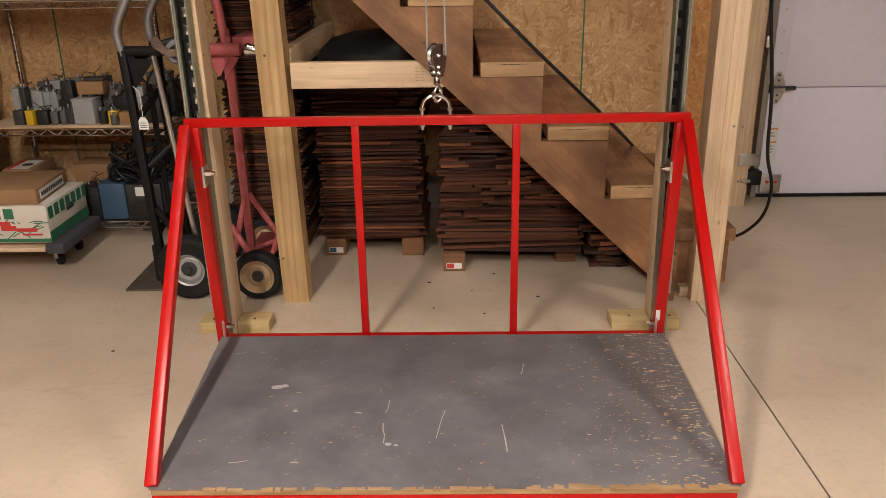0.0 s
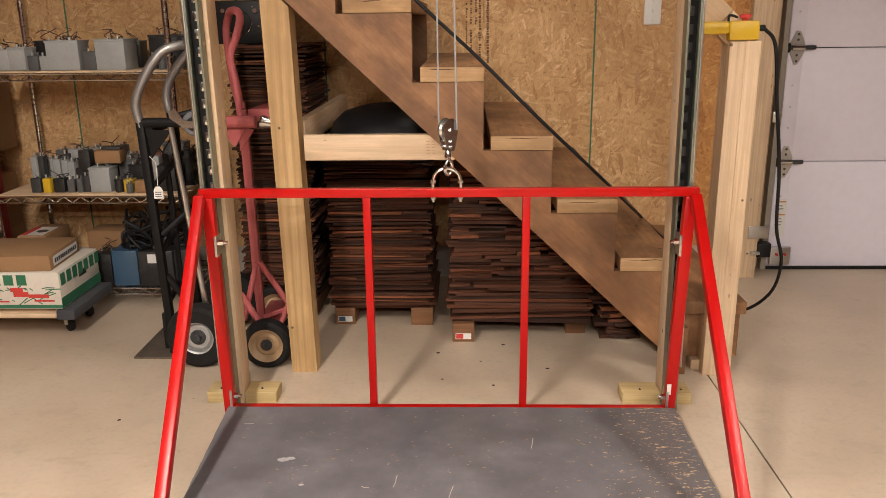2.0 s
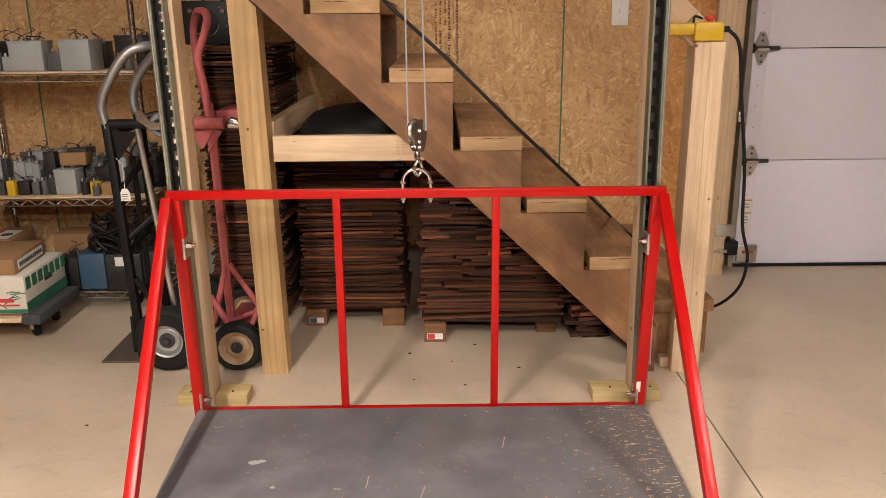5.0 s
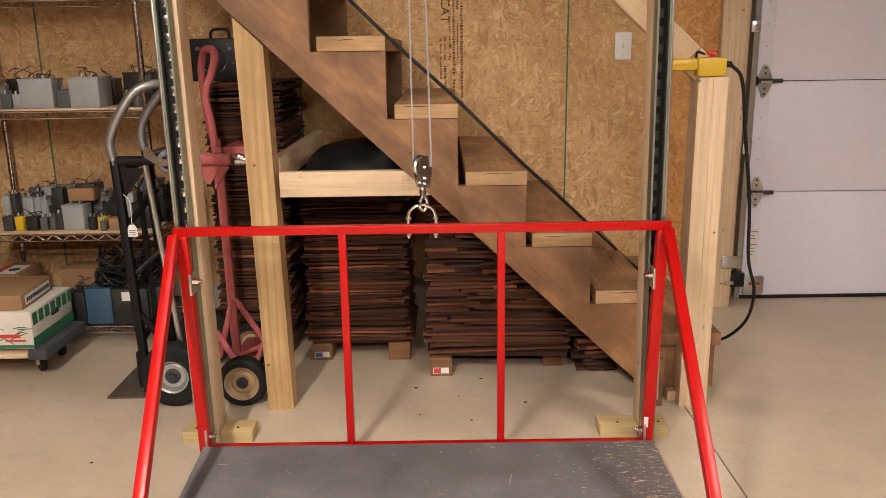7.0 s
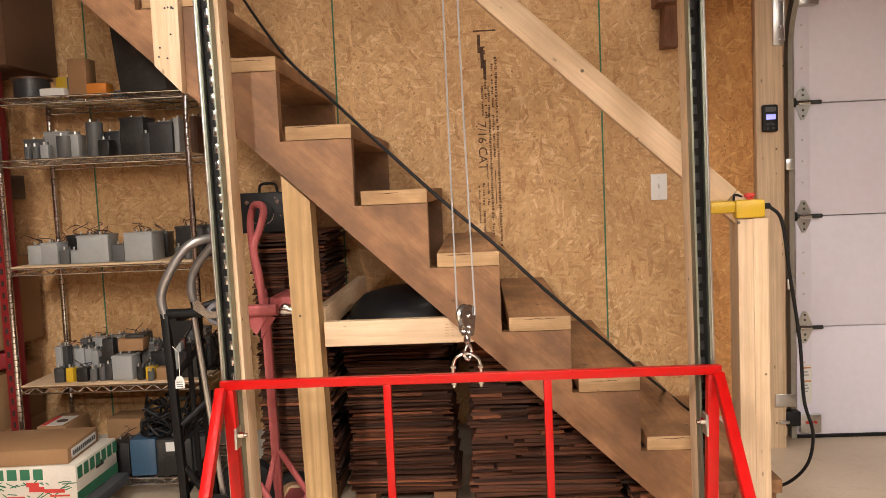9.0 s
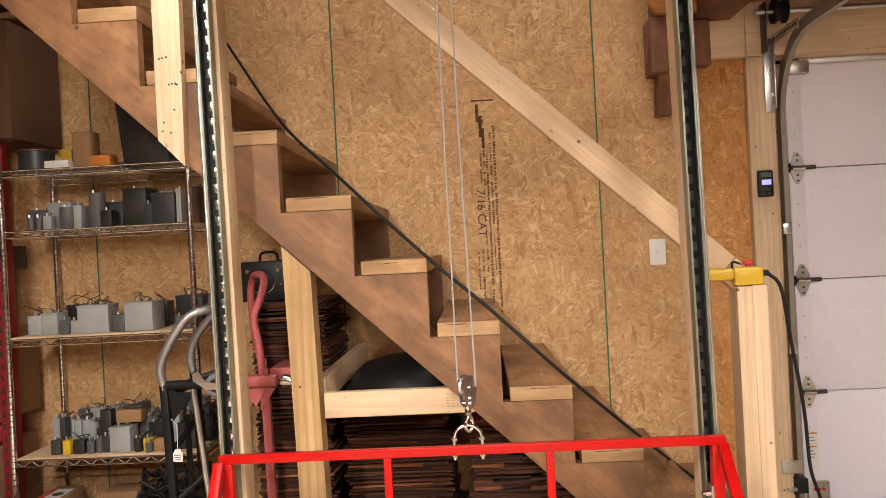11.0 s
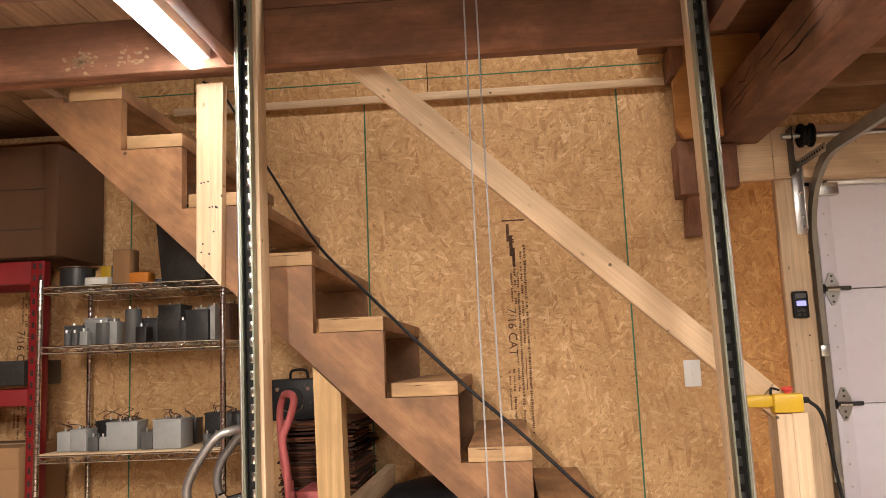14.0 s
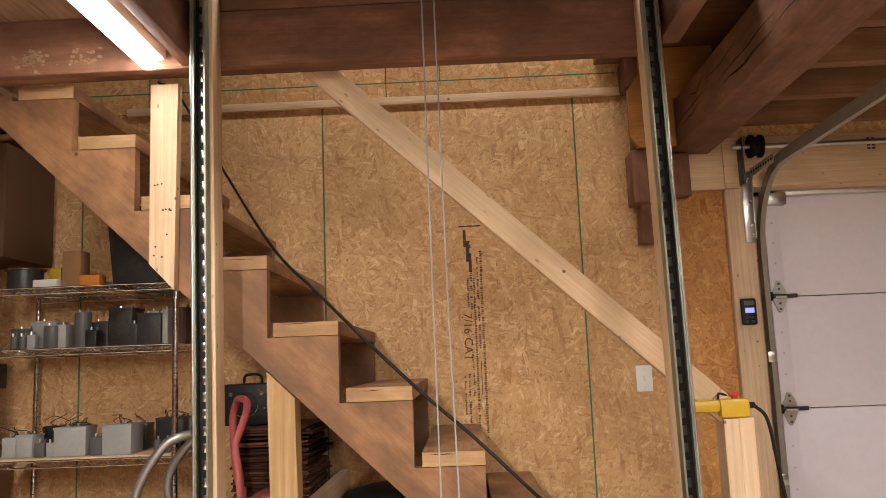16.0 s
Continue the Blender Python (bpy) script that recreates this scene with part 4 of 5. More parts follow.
# ---- small wall things ----
sw = thing("light_switch", "white plastic light switch plate on the strand board", "light switch")
part("plate", box(B(), 0.857, WALL - 0.006, 1.187, 0.932, WALL - 0.0005, 1.308, 0.003), WHITE, sw)
part("toggle", box(B(), 0.89, WALL - 0.018, 1.24, 0.899, WALL - 0.0055, 1.262, 0.002), WHITE, sw)
for z in (1.205, 1.29):
    part("screw", rod(B(), (0.8945, WALL - 0.008, z), (0.8945, WALL - 0.0055, z), 0.003, 8), ZINC, sw)
gd = thing("door_opener_panel", "black door opener wall panel with lit blue display", "control panel")
part("body", box(B(), 1.353, WALL - 0.06, 1.475, 1.423, WALL - 0.0355, 1.597, 0.008), BLACKP, gd)
part("display", box(B(), 1.368, WALL - 0.0625, 1.53, 1.41, WALL - 0.0595, 1.553, 0.001), LCD, gd, "lit blue display")
part("cover", box(B(), 1.365, WALL - 0.0625, 1.565, 1.412, WALL - 0.0595, 1.586, 0.001), GREYCAN[1], gd)
for x, z in ((1.375, 1.508), (1.40, 1.508), (1.375, 1.49), (1.40, 1.49), (1.388, 1.512)):
    part("button", box(B(), x - 0.006, WALL - 0.0625, z - 0.005, x + 0.006, WALL - 0.0595, z + 0.005, 0.001), GREYCAN[2], gd)
stamp = B()
rnd = random.Random(12)
for x0, z0, z1, w, fill in ((0.108, 1.93, 1.60, 0.013, 0.75), (0.122, 1.75, 1.05, 0.012, 0.92), (0.158, 1.88, 1.0, 0.013, 0.94), (0.14, 1.85, 1.42, 0.011, 0.8), (0.092, 1.75, 1.62, 0.010, 0.85), (0.082, 1.30, 1.06, 0.011, 0.85), (0.104, 1.5, 1.2, 0.009, 0.75), (0.062, 1.3, 1.1, 0.009, 0.7)):
    z = z0
    while z > z1:
        h = rnd.uniform(0.003, 0.009)
        if rnd.random() < fill:
            x = x0 + rnd.uniform(-0.001, 0.001)
            box(stamp, x - w / 2 * rnd.uniform(0.6, 1), WALL - 0.0006, z - h, x + w / 2 * rnd.uniform(0.5, 1), WALL + 0.0004, z)
        z -= h + rnd.uniform(0.002, 0.005)
box(stamp, 0.06, WALL - 0.0006, 1.998, 0.165, WALL + 0.0004, 2.005)
for x, z0, z1, w in ((0.085, 1.9, 1.985, 0.014), (0.098, 1.83, 1.93, 0.016), (0.108, 1.78, 1.87, 0.014), (0.14, 1.2, 1.36, 0.003)):
    box(stamp, x - w / 2, WALL - 0.0006, z0, x + w / 2, WALL + 0.0004, z1)
tagged(part("grade_stamp", stamp, INK, wall, "dark printed grade stamp lines"), kind="stuff")
cu = bpy.data.curves.new("stamp_text", "FONT")
cu.body, cu.size, cu.extrude, cu.align_x = "7/16 CAT", 0.056, 0.0003, "LEFT"
tmp = new("stamp_text_source", cu)
me = bpy.data.meshes.new_from_object(tmp.evaluated_get(bpy.context.evaluated_depsgraph_get()))
bpy.data.objects.remove(tmp)
me.materials.clear()
me.materials.append(INK)
ob = new("stamp_text", me)
ob.matrix_world = Matrix.Translation((0.066, WALL - 0.0009, 1.585)) @ Matrix.Rotation(radians(90), 4, "Y") @ Matrix.Rotation(radians(90), 4, "X")
ob.parent = wall
tagged(ob, "dark printed grade text")
for source in (ob, [c for c in wall.children if c.name.startswith("grade_stamp")][0]):
    twin = new(source.name.split(".")[0], source.data)
    twin.parent = wall
    twin.matrix_basis = Matrix.Translation((-2.41, 0, 0)) @ source.matrix_basis
    tagged(twin, "dark printed grade stamp lines", kind="stuff")

# ---- hoist remote and its cord ----
REM_X = 0.013
rem = thing("hoist_remote", "yellow hoist pendant control with red stop button on the newel", "remote control")
part("grip", box(B(), 0.772, 0.222, 1.163, 0.872, 0.268, 1.203, 0.012), YELLOW, rem)
part("head", box(B(), 0.868, 0.216, 1.1455, 0.962, 0.276, 1.205, 0.008), YELLOW, rem)
part("stop_button", lathe(B(), [(0.010, 0.0), (0.010, 0.008), (0.017, 0.010), (0.017, 0.018), (0.012, 0.022)], (0.922, 0.246, 1.204)), REDP, rem, "red mushroom button")
part("gland", rod(B(), (0.96, 0.246, 1.182), (0.985, 0.246, 1.182), 0.01, 10), BLACKP, rem)
part("stud_strap", sweep(B(), smooth_line([(0.868, 0.24, 1.205), (0.875, 0.25, 1.222), (0.90, 0.255, 1.215)], 4), 0.004, 8), BLACKP, rem)
rem.location = (REM_X, 0, 0.001)
cord = [(-1.36, 1.25, 2.75), (-1.258, 1.25, 2.677), (-1.038, 1.25, 2.292), (-0.682, 0.689, 1.839), (-0.464, 0.459, 1.628), (-0.242, 0.252, 1.417), (-0.078, 0.245, 1.257), (0.097, 0.245, 1.098), (0.294, 0.245, 0.905), (0.555, 0.393, 0.656),
        (0.93, 1.1, 0.276), (0.96, 0.8, 0.27), (0.985, 0.64, 0.20), (1.05, 0.6, 0.125), (1.149, 0.58, 0.118), (1.209, 0.5, 0.22), (1.205, 0.43, 0.36), (1.155, 0.38, 0.5), (1.131, 0.35, 0.712), (1.08, 0.3, 0.953), (1.04, 0.255, 1.13), (0.996, 0.246, 1.183)]
solid("remote_cord", sweep(B(), smooth_line(cord, 8), 0.006, 10), BLACKP, "black rubber cord lying along the stair and looping up", "cord")

# ---- stacks of old shingles ----


def block(x0, x1, y0, y1, h, tape):
    ob = thing("support_block", "short brown lumber block with a paper tag on its end", "wood block", "blocks under the stacks")
    part("lumber", box(B(), x0, y0, 0.0, x1, y1, h, 0.002), BLOCKW, ob)
    if tape:
        part("tag", box(B(), x0 + 0.012, y0 - 0.0012, 0.012, x1 - 0.012, y0 - 0.0002, 0.036), WHITE, ob, "white paper tag")
        part("tag_print", box(B(), x0 + 0.014, y0 - 0.0022, 0.014, x0 + 0.5 * (x1 - x0), y0 - 0.0013, 0.034), tape, ob)


block(-0.486, -0.404, 0.72, 1.1, 0.075, BLUE)
block(-0.17, -0.081, 0.71, 1.1, 0.075, None)
block(0.003, 0.088, 0.531, 0.95, 0.075, REDP)
block(0.455, 0.535, 0.62, 0.95, 0.075, None)
block(-0.84, -0.76, 0.80, 1.2, 0.075, None)
block(-0.66, -0.58, 0.80, 1.2, 0.075, None)
slabs = []
rnd = random.Random(7)
for k in range(7):
    bm = box(B(), -0.5, 0, 0, 0.5, 1, 1)
    for v in bm.verts:
        v.co += Vector((rnd.uniform(-0.02, 0.02), rnd.uniform(-0.03, 0.03), 0.22 * rnd.uniform(-1, 0) if v.co.z > 0.5 else 0))
    slabs.append(mesh_of("shingle", bm, SHINGLE, False))


def stack(label, x0, x1, y0, y1, z0, top, seed, pieces, thick, rough):
    """Courses of shingles; top(x) is how high the stack stands at x."""
    r = random.Random(seed)
    ob = thing("shingle_stack", label, "shingle stack", "stacks of shingles")
    z = z0
    while z < max(top(x0), top(x1)) and len(ob.children) < 295:
        t = thick * r.uniform(0.75, 1.3)
        n = pieces(z)
        cuts = sorted([r.uniform(0.1, 0.9) for _ in range(n - 1)])
        edges = [0, *cuts, 1]
        for a, b in zip(edges, edges[1:]):
            xa, xb = x0 + (x1 - x0) * a + r.gauss(0, rough), x0 + (x1 - x0) * b + r.gauss(0, rough) - 0.003
            if xb - xa < 0.03 or z > top(0.5 * (xa + xb)):
                continue
            p = new("shingle", r.choice(slabs))
            p.parent = ob
            p.matrix_basis = pose(0.5 * (xa + xb), y0 + abs(r.gauss(0, rough * 1.4)), z, r.gauss(0, 0.3), r.gauss(0, 0.5 if n == 1 else 0.9), r.gauss(0, 1.2)) @ Matrix.Diagonal((xb - xa, y1 - y0, t * (0.92 if n == 1 else 0.98), 1))
        z += t
    return ob


stack("tall stack of reddish brown weathered wood shingles on blocks", -0.49, -0.085, 0.705, 1.12, 0.076, lambda x: 0.74, 1, lambda z: 1 if z < 0.2 else 2 if int(z * 90) % 3 == 0 else 1, 0.0080, 0.009)
stack("uneven stack of dark broken wood shingles on blocks", 0.0, 0.55, 0.55, 0.98, 0.076, lambda x: min(0.68, 0.82 - 0.95 * x), 2, lambda z: 1 if z < 0.19 else (2 if z < 0.27 else 3), 0.0115, 0.012)
stack("tall stack of brown wood shingles behind the hand truck", -0.87, -0.57, 0.80, 1.25, 0.076, lambda x: 1.12, 3, lambda z: 1, 0.0092, 0.008)
stack("low heap of dark broken shingle scraps under the stair foot", 0.57, 0.74, 0.55, 0.95, 0.0, lambda x: 0.17 - 0.5 * (x - 0.57), 5, lambda z: 2, 0.013, 0.02)
bm = B()
lathe(bm, [(0.02, 0.13), (0.12, 0.122), (0.2, 0.10), (0.245, 0.06), (0.262, 0.012), (0.275, 0.012), (0.275, 0.0), (0.02, 0.0)], (-0.21, 0.72, 0.783), n=40)
solid("plastic_tub", bm, BLACKP, "glossy black plastic tub upside down on the shelf", "tub")
am = thing("amplifier", "black amplifier chassis with round dial on the shingle stack", "amplifier")
part("case", box(B(), -0.975, 0.95, 1.13, -0.70, 1.2, 1.30, 0.006), BLACKP, am)
part("dial", lathe(B(), [(0.05, 0), (0.05, 0.004), (0.045, 0.006)], (-0.86, 0.95, 1.215), (0, -1, 0), 32), BLACKM, am)
part("dial_ring", sweep(B(), [(-0.86 + 0.052 * math.cos(a), 0.944, 1.215 + 0.052 * math.sin(a)) for a in [math.pi * (1.05 + 0.95 * k / 20) for k in range(21)]], 0.0016, 6), CHROME, am, "thin bright dial ring")
for x, z in ((-0.955, 1.285), (-0.955, 1.15), (-0.72, 1.285), (-0.72, 1.15), (-0.80, 1.275), (-0.78, 1.2)):
    part("screw", rod(B(), (x, 0.945, z), (x, 0.951, z), 0.004, 8), CHROME, am)
part("carry_handle", sweep(B(), smooth_line([(-0.90, 1.07, 1.299), (-0.89, 1.07, 1.335), (-0.83, 1.07, 1.335), (-0.82, 1.07, 1.299)], 4), 0.006, 8), BLACKP, am)
for x in (-0.92, -0.79, -0.76):
    part("knob", rod(B(), (x, 0.938, 1.26), (x, 0.951, 1.26), 0.009, 10), CHROME, am)

# ---- hand trucks ----


def wheel(parent, c, r, w, rim_material, hub=0.62):
    x, y, z = c
    t = part("wheel", lathe(B(), [(r * hub, -w / 2), (r * 0.86, -w / 2), (r * 0.97, -w * 0.36), (r, -w * 0.15), (r, w * 0.15), (r * 0.97, w * 0.36), (r * 0.86, w / 2), (r * hub, w / 2)], c, (0, 1, 0), 36, True), RUBBER, parent, "black rubber tyre")
    rim = part("rim", lathe(B(), [(r * 0.12, -w * 0.30), (r * 0.36, -w * 0.34), (r * 0.48, -w * 0.22), (r * (hub - 0.04), -w * 0.48), (r * (hub + 0.01), -w * 0.53), (r * (hub + 0.01), w * 0.5), (r * 0.12, w * 0.3)], c, (0, 1, 0), 28), rim_material, t)
    part("hub", lathe(B(), [(r * 0.04, -w * 0.62), (r * 0.10, -w * 0.60), (r * 0.12, -w * 0.40), (r * 0.24, -w * 0.37), (r * 0.25, w * 0.6)], c, (0, 1, 0), 16), GREYCAN[2], t)
    return t


ht = thing("hand_truck", "black convertible hand truck with bent silver handles", "hand truck")
for y in (0.36, 0.66):
    part("side_rail", box(B(), -0.014, -0.016, 0, 0.014, 0.016, 0.86, 0.004, Matrix.Translation((-1.035, y, 0.03)) @ Matrix.Rotation(radians(-2.2), 4, "Y")), BLACKM, ht)
    part("rear_leg", rod(B(), (-0.965, y, 0.87), (-0.90, y, 0.20), 0.011, 10), ZINC, ht)
part("handle", sweep(B(), smooth_line([(-1.068, 0.36, 0.87), (-1.078, 0.36, 0.95), (-1.045, 0.365, 1.03), (-0.985, 0.38, 1.115), (-0.93, 0.40, 1.14), (-0.885, 0.45, 1.142), (-0.87, 0.51, 1.142), (-0.885, 0.57, 1.142),
                                       (-0.93, 0.63, 1.135), (-0.995, 0.65, 1.09), (-1.06, 0.66, 1.01), (-1.08, 0.66, 0.94), (-1.068, 0.66, 0.87)], 6), 0.0165, 14), HANDLE, ht, "bent grey steel tube handle")
part("cross_tube", rod(B(), (-1.045, 0.355, 0.86), (-1.045, 0.665, 0.86), 0.018, 12), BLACKM, ht)
part("cross_tube", rod(B(), (-1.06, 0.36, 0.885), (-0.93, 0.36, 0.885), 0.017, 12), BLACKM, ht)
part("gusset", prism(B(), [(-1.05, 0.86), (-0.96, 0.86), (-1.04, 0.76)], 0.352, 0.358), BLACKM, ht)
for z in (0.66, 0.42, 0.22):
    part("cross_bar", rod(B(), (-1.045, 0.36, z), (-1.045, 0.66, z + 0.07), 0.012, 10), BLACKM, ht)
part("centre_bar", rod(B(), (-1.05, 0.51, 0.75), (-1.035, 0.51, 0.1), 0.011, 10), BLACKM, ht)
part("brace_bar", rod(B(), (-1.035, 0.36, 0.33), (-0.92, 0.40, 0.12), 0.012, 10), BLACKM, ht)
part("brace_bar", rod(B(), (-1.04, 0.37, 0.48), (-0.95, 0.42, 0.56), 0.012, 10), BLACKM, ht)
bm = box(B(), -1.195, 0.36, 0.0, -1.03, 0.66, 0.008, 0.002)
part("toe_plate", bm, painted("worn_steel", (0.16, 0.13, 0.10), 0.5, 0.5, 0.6, (0.06, 0.045, 0.03), 8), ht, "worn bare steel toe plate")
part("axle", rod(B(), (-0.915, 0.27, 0.119), (-0.915, 0.74, 0.119), 0.009, 10), ZINC, ht)
part("axle_bracket", box(B(), -1.045, 0.375, 0.07, -0.90, 0.383, 0.17, 0.003), BLACKM, ht)
part("fender", box(B(), -1.063, 0.34, 0.05, -1.05, 0.36, 0.19, 0.004), BLACKM, ht)
wheel(ht, (-0.915, 0.31, 0.119), 0.119, 0.075, GALV, 0.5)
wheel(ht, (-0.915, 0.71, 0.119), 0.119, 0.075, GALV, 0.5)
cs = part("caster", lathe(B(), [(0.012, -0.014), (0.036, -0.014), (0.041, -0.008), (0.041, 0.008), (0.036, 0.014), (0.012, 0.014)], (-0.868, 0.325, 0.885), (0, 1, 0), 28), painted("grey_rubber", (0.15, 0.15, 0.165), 0.6), ht, "grey caster wheel")
part("caster_fork", prism(B(), [(-0.945, 0.93), (-0.925, 0.94), (-0.90, 0.90), (-0.862, 0.893), (-0.862, 0.872), (-0.90, 0.872), (-0.945, 0.905)], 0.303, 0.307), CHROME, cs)
part("caster_hub", rod(B(), (-0.868, 0.30, 0.885), (-0.868, 0.345, 0.885), 0.012, 12), CHROME, cs)
part("caster_arm", rod(B(), (-0.96, 0.38, 0.90), (-0.82, 0.42, 0.935), 0.012, 8), BLACKM, cs)
part("caster_ring", rod(B(), (-0.868, 0.309, 0.885), (-0.868, 0.341, 0.885), 0.024, 18), BLACKP, cs)
tagx = thing("paper_tag", "white paper tag hanging on a string from the hand truck", "tag")
part("tag", prism(B(), [(-1.039, 0.622), (-1.006, 0.622), (-1.006, 0.651), (-1.014, 0.665), (-1.031, 0.665), (-1.039, 0.651)], 0.334, 0.3352), WHITE, tagx)
part("string", rod(B(), (-1.022, 0.335, 0.665), (-1.022, 0.338, 0.75), 0.0012, 6), WHITE, tagx)
for z in (0.629, 0.637, 0.645):
    part("print_line", box(B(), -1.034, 0.333, z - 0.001, -1.012, 0.3338, z + 0.0015), GREYCAN[1], tagx)
part("string", rod(B(), (-1.022, 0.338, 0.75), (-1.045, 0.345, 0.77), 0.0012, 6), WHITE, tagx)

pk = thing("hand_truck", "faded pink old hand truck with rusty rims", "hand truck")
part("handle", sweep(B(), smooth_line([(-0.728, 0.40, 0.90), (-0.735, 0.40, 1.0), (-0.752, 0.41, 1.1), (-0.733, 0.44, 1.17), (-0.722, 0.46, 1.225), (-0.735, 0.49, 1.25), (-0.77, 0.54, 1.255), (-0.80, 0.60, 1.24),
                                       (-0.825, 0.64, 1.17), (-0.82, 0.66, 1.0), (-0.80, 0.66, 0.9)], 6), 0.0138, 14), PINK, pk)
part("main_rail", box(B(), -0.014, -0.012, 0, 0.014, 0.012, 0.80, 0.003, Matrix.Translation((-0.709, 0.40, 0.125)) @ Matrix.Rotation(radians(-0.8), 4, "Y")), PINK, pk)
part("main_rail", box(B(), -0.014, -0.012, 0, 0.014, 0.012, 0.80, 0.003, Matrix.Translation((-0.785, 0.66, 0.125)) @ Matrix.Rotation(radians(-0.8), 4, "Y")), PINK, pk)
part("cross_tube", rod(B(), (-0.80, 0.365, 0.885), (-0.668, 0.365, 0.885), 0.021, 14), PINK, pk)
part("cross_plate", box(B(), -0.70, 0.39, 0.885, -0.60, 0.62, 0.925, 0.003), PINK, pk)
part("gusset", prism(B(), [(-0.80, 0.87), (-0.70, 0.87), (-0.75, 0.795)], 0.372, 0.378), PINK, pk)
part("knee", prism(B(), [(-0.735, 0.87), (-0.68, 0.855), (-0.735, 0.78)], 0.38, 0.386), PINK, pk)
part("chrome_cap", lathe(B(), [(0.02, 0), (0.024, 0.01), (0.012, 0.07), (0.012, 0.075)], (-0.655, 0.375, 0.885), (1, 0, -0.15)), CHROME, pk)
part("brace", rod(B(), (-0.70, 0.395, 0.37), (-0.60, 0.38, 0.215), 0.011, 10), PINK, pk)
part("brace", rod(B(), (-0.71, 0.395, 0.37), (-0.77, 0.38, 0.15), 0.011, 10), PINK, pk)
part("brace", rod(B(), (-0.77, 0.36, 0.26), (-0.70, 0.33, 0.16), 0.012, 10), PINK, pk)
part("brace", rod(B(), (-0.69, 0.37, 0.165), (-0.60, 0.37, 0.20), 0.009, 10), PINK, pk)
part("brace", rod(B(), (-0.60, 0.38, 0.22), (-0.63, 0.33, 0.13), 0.009, 10), PINK, pk)
part("axle", rod(B(), (-0.667, 0.265, 0.091), (-0.667, 0.72, 0.091), 0.009, 10), GREYCAN[2], pk)
wheel(pk, (-0.667, 0.30, 0.091), 0.091, 0.06, RUSTY, 0.68)
wheel(pk, (-0.72, 0.69, 0.091), 0.091, 0.06, RUSTY, 0.68)
part("strut", rod(B(), (-0.667, 0.36, 0.091), (-0.709, 0.40, 0.15), 0.01, 8), PINK, pk)
part("axle_plate", box(B(), -0.74, 0.39, 0.11, -0.64, 0.67, 0.125, 0.003), PINK, pk)

# ---- wire shelving ----
SX0, SX1, SYF, SYB = -1.948, -1.14, 0.9, 1.325
LEVELS = [0.098, 0.508, 1.020, 1.479, 1.737]
rack = thing("wire_shelving", "chrome wire shelving unit with tan liners on two shelves", "shelving unit")
for x in (SX0, SX1):
    for y in (SYF, SYB):
        post = part("post", rod(B(), (x, y, 0.0), (x, y, 1.77), 0.0125, 14), CHROME, rack)
        ringm = B()
        for k in range(69):
            rod(ringm, (x, y, 0.03 + 0.025 * k), (x, y, 0.0325 + 0.025 * k), 0.0132, 10)
        tagged(part("groove", ringm, BROWN, post), kind="stuff")
for z in LEVELS:
    bm = B()
    for y in (SYF, SYB):
        rod(bm, (SX0, y, z), (SX1, y, z), 0.0035, 8)
        rod(bm, (SX0, y, z - 0.026), (SX1, y, z - 0.026), 0.0035, 8)
        n = 22
        for k in range(n):
            a, b = SX0 + (SX1 - SX0) * k / n, SX0 + (SX1 - SX0) * (k + 1) / n
            rod(bm, (a, y, z - (0.026 if k % 2 else 0)), (b, y, z - (0 if k % 2 else 0.026)), 0.0026, 6)
    for x in (SX0, SX1):
        rod(bm, (x, SYF, z), (x, SYB, z), 0.0035, 8)
        rod(bm, (x, SYF, z - 0.026), (x, SYB, z - 0.026), 0.0035, 8)
    for k in range(1, 32):
        x = SX0 + (SX1 - SX0) * k / 32
        rod(bm, (x, SYF, z + 0.002), (x, SYB, z + 0.002), 0.0018, 6)
    for y in (1.04, 1.18):
        rod(bm, (SX0, y, z - 0.002), (SX1, y, z - 0.002), 0.003, 6)
    shelf_part = part("wire_shelf", bm, CHROME, rack)
    if z in (0.508, 1.020):
        part("liner", box(B(), SX0 + 0.015, SYF - 0.004, z + 0.0045, SX1 - 0.015, SYB - 0.01, z + 0.0105, 0.001), PINE[0], shelf_part, "tan board liner")

WIRES = random.Random(31)


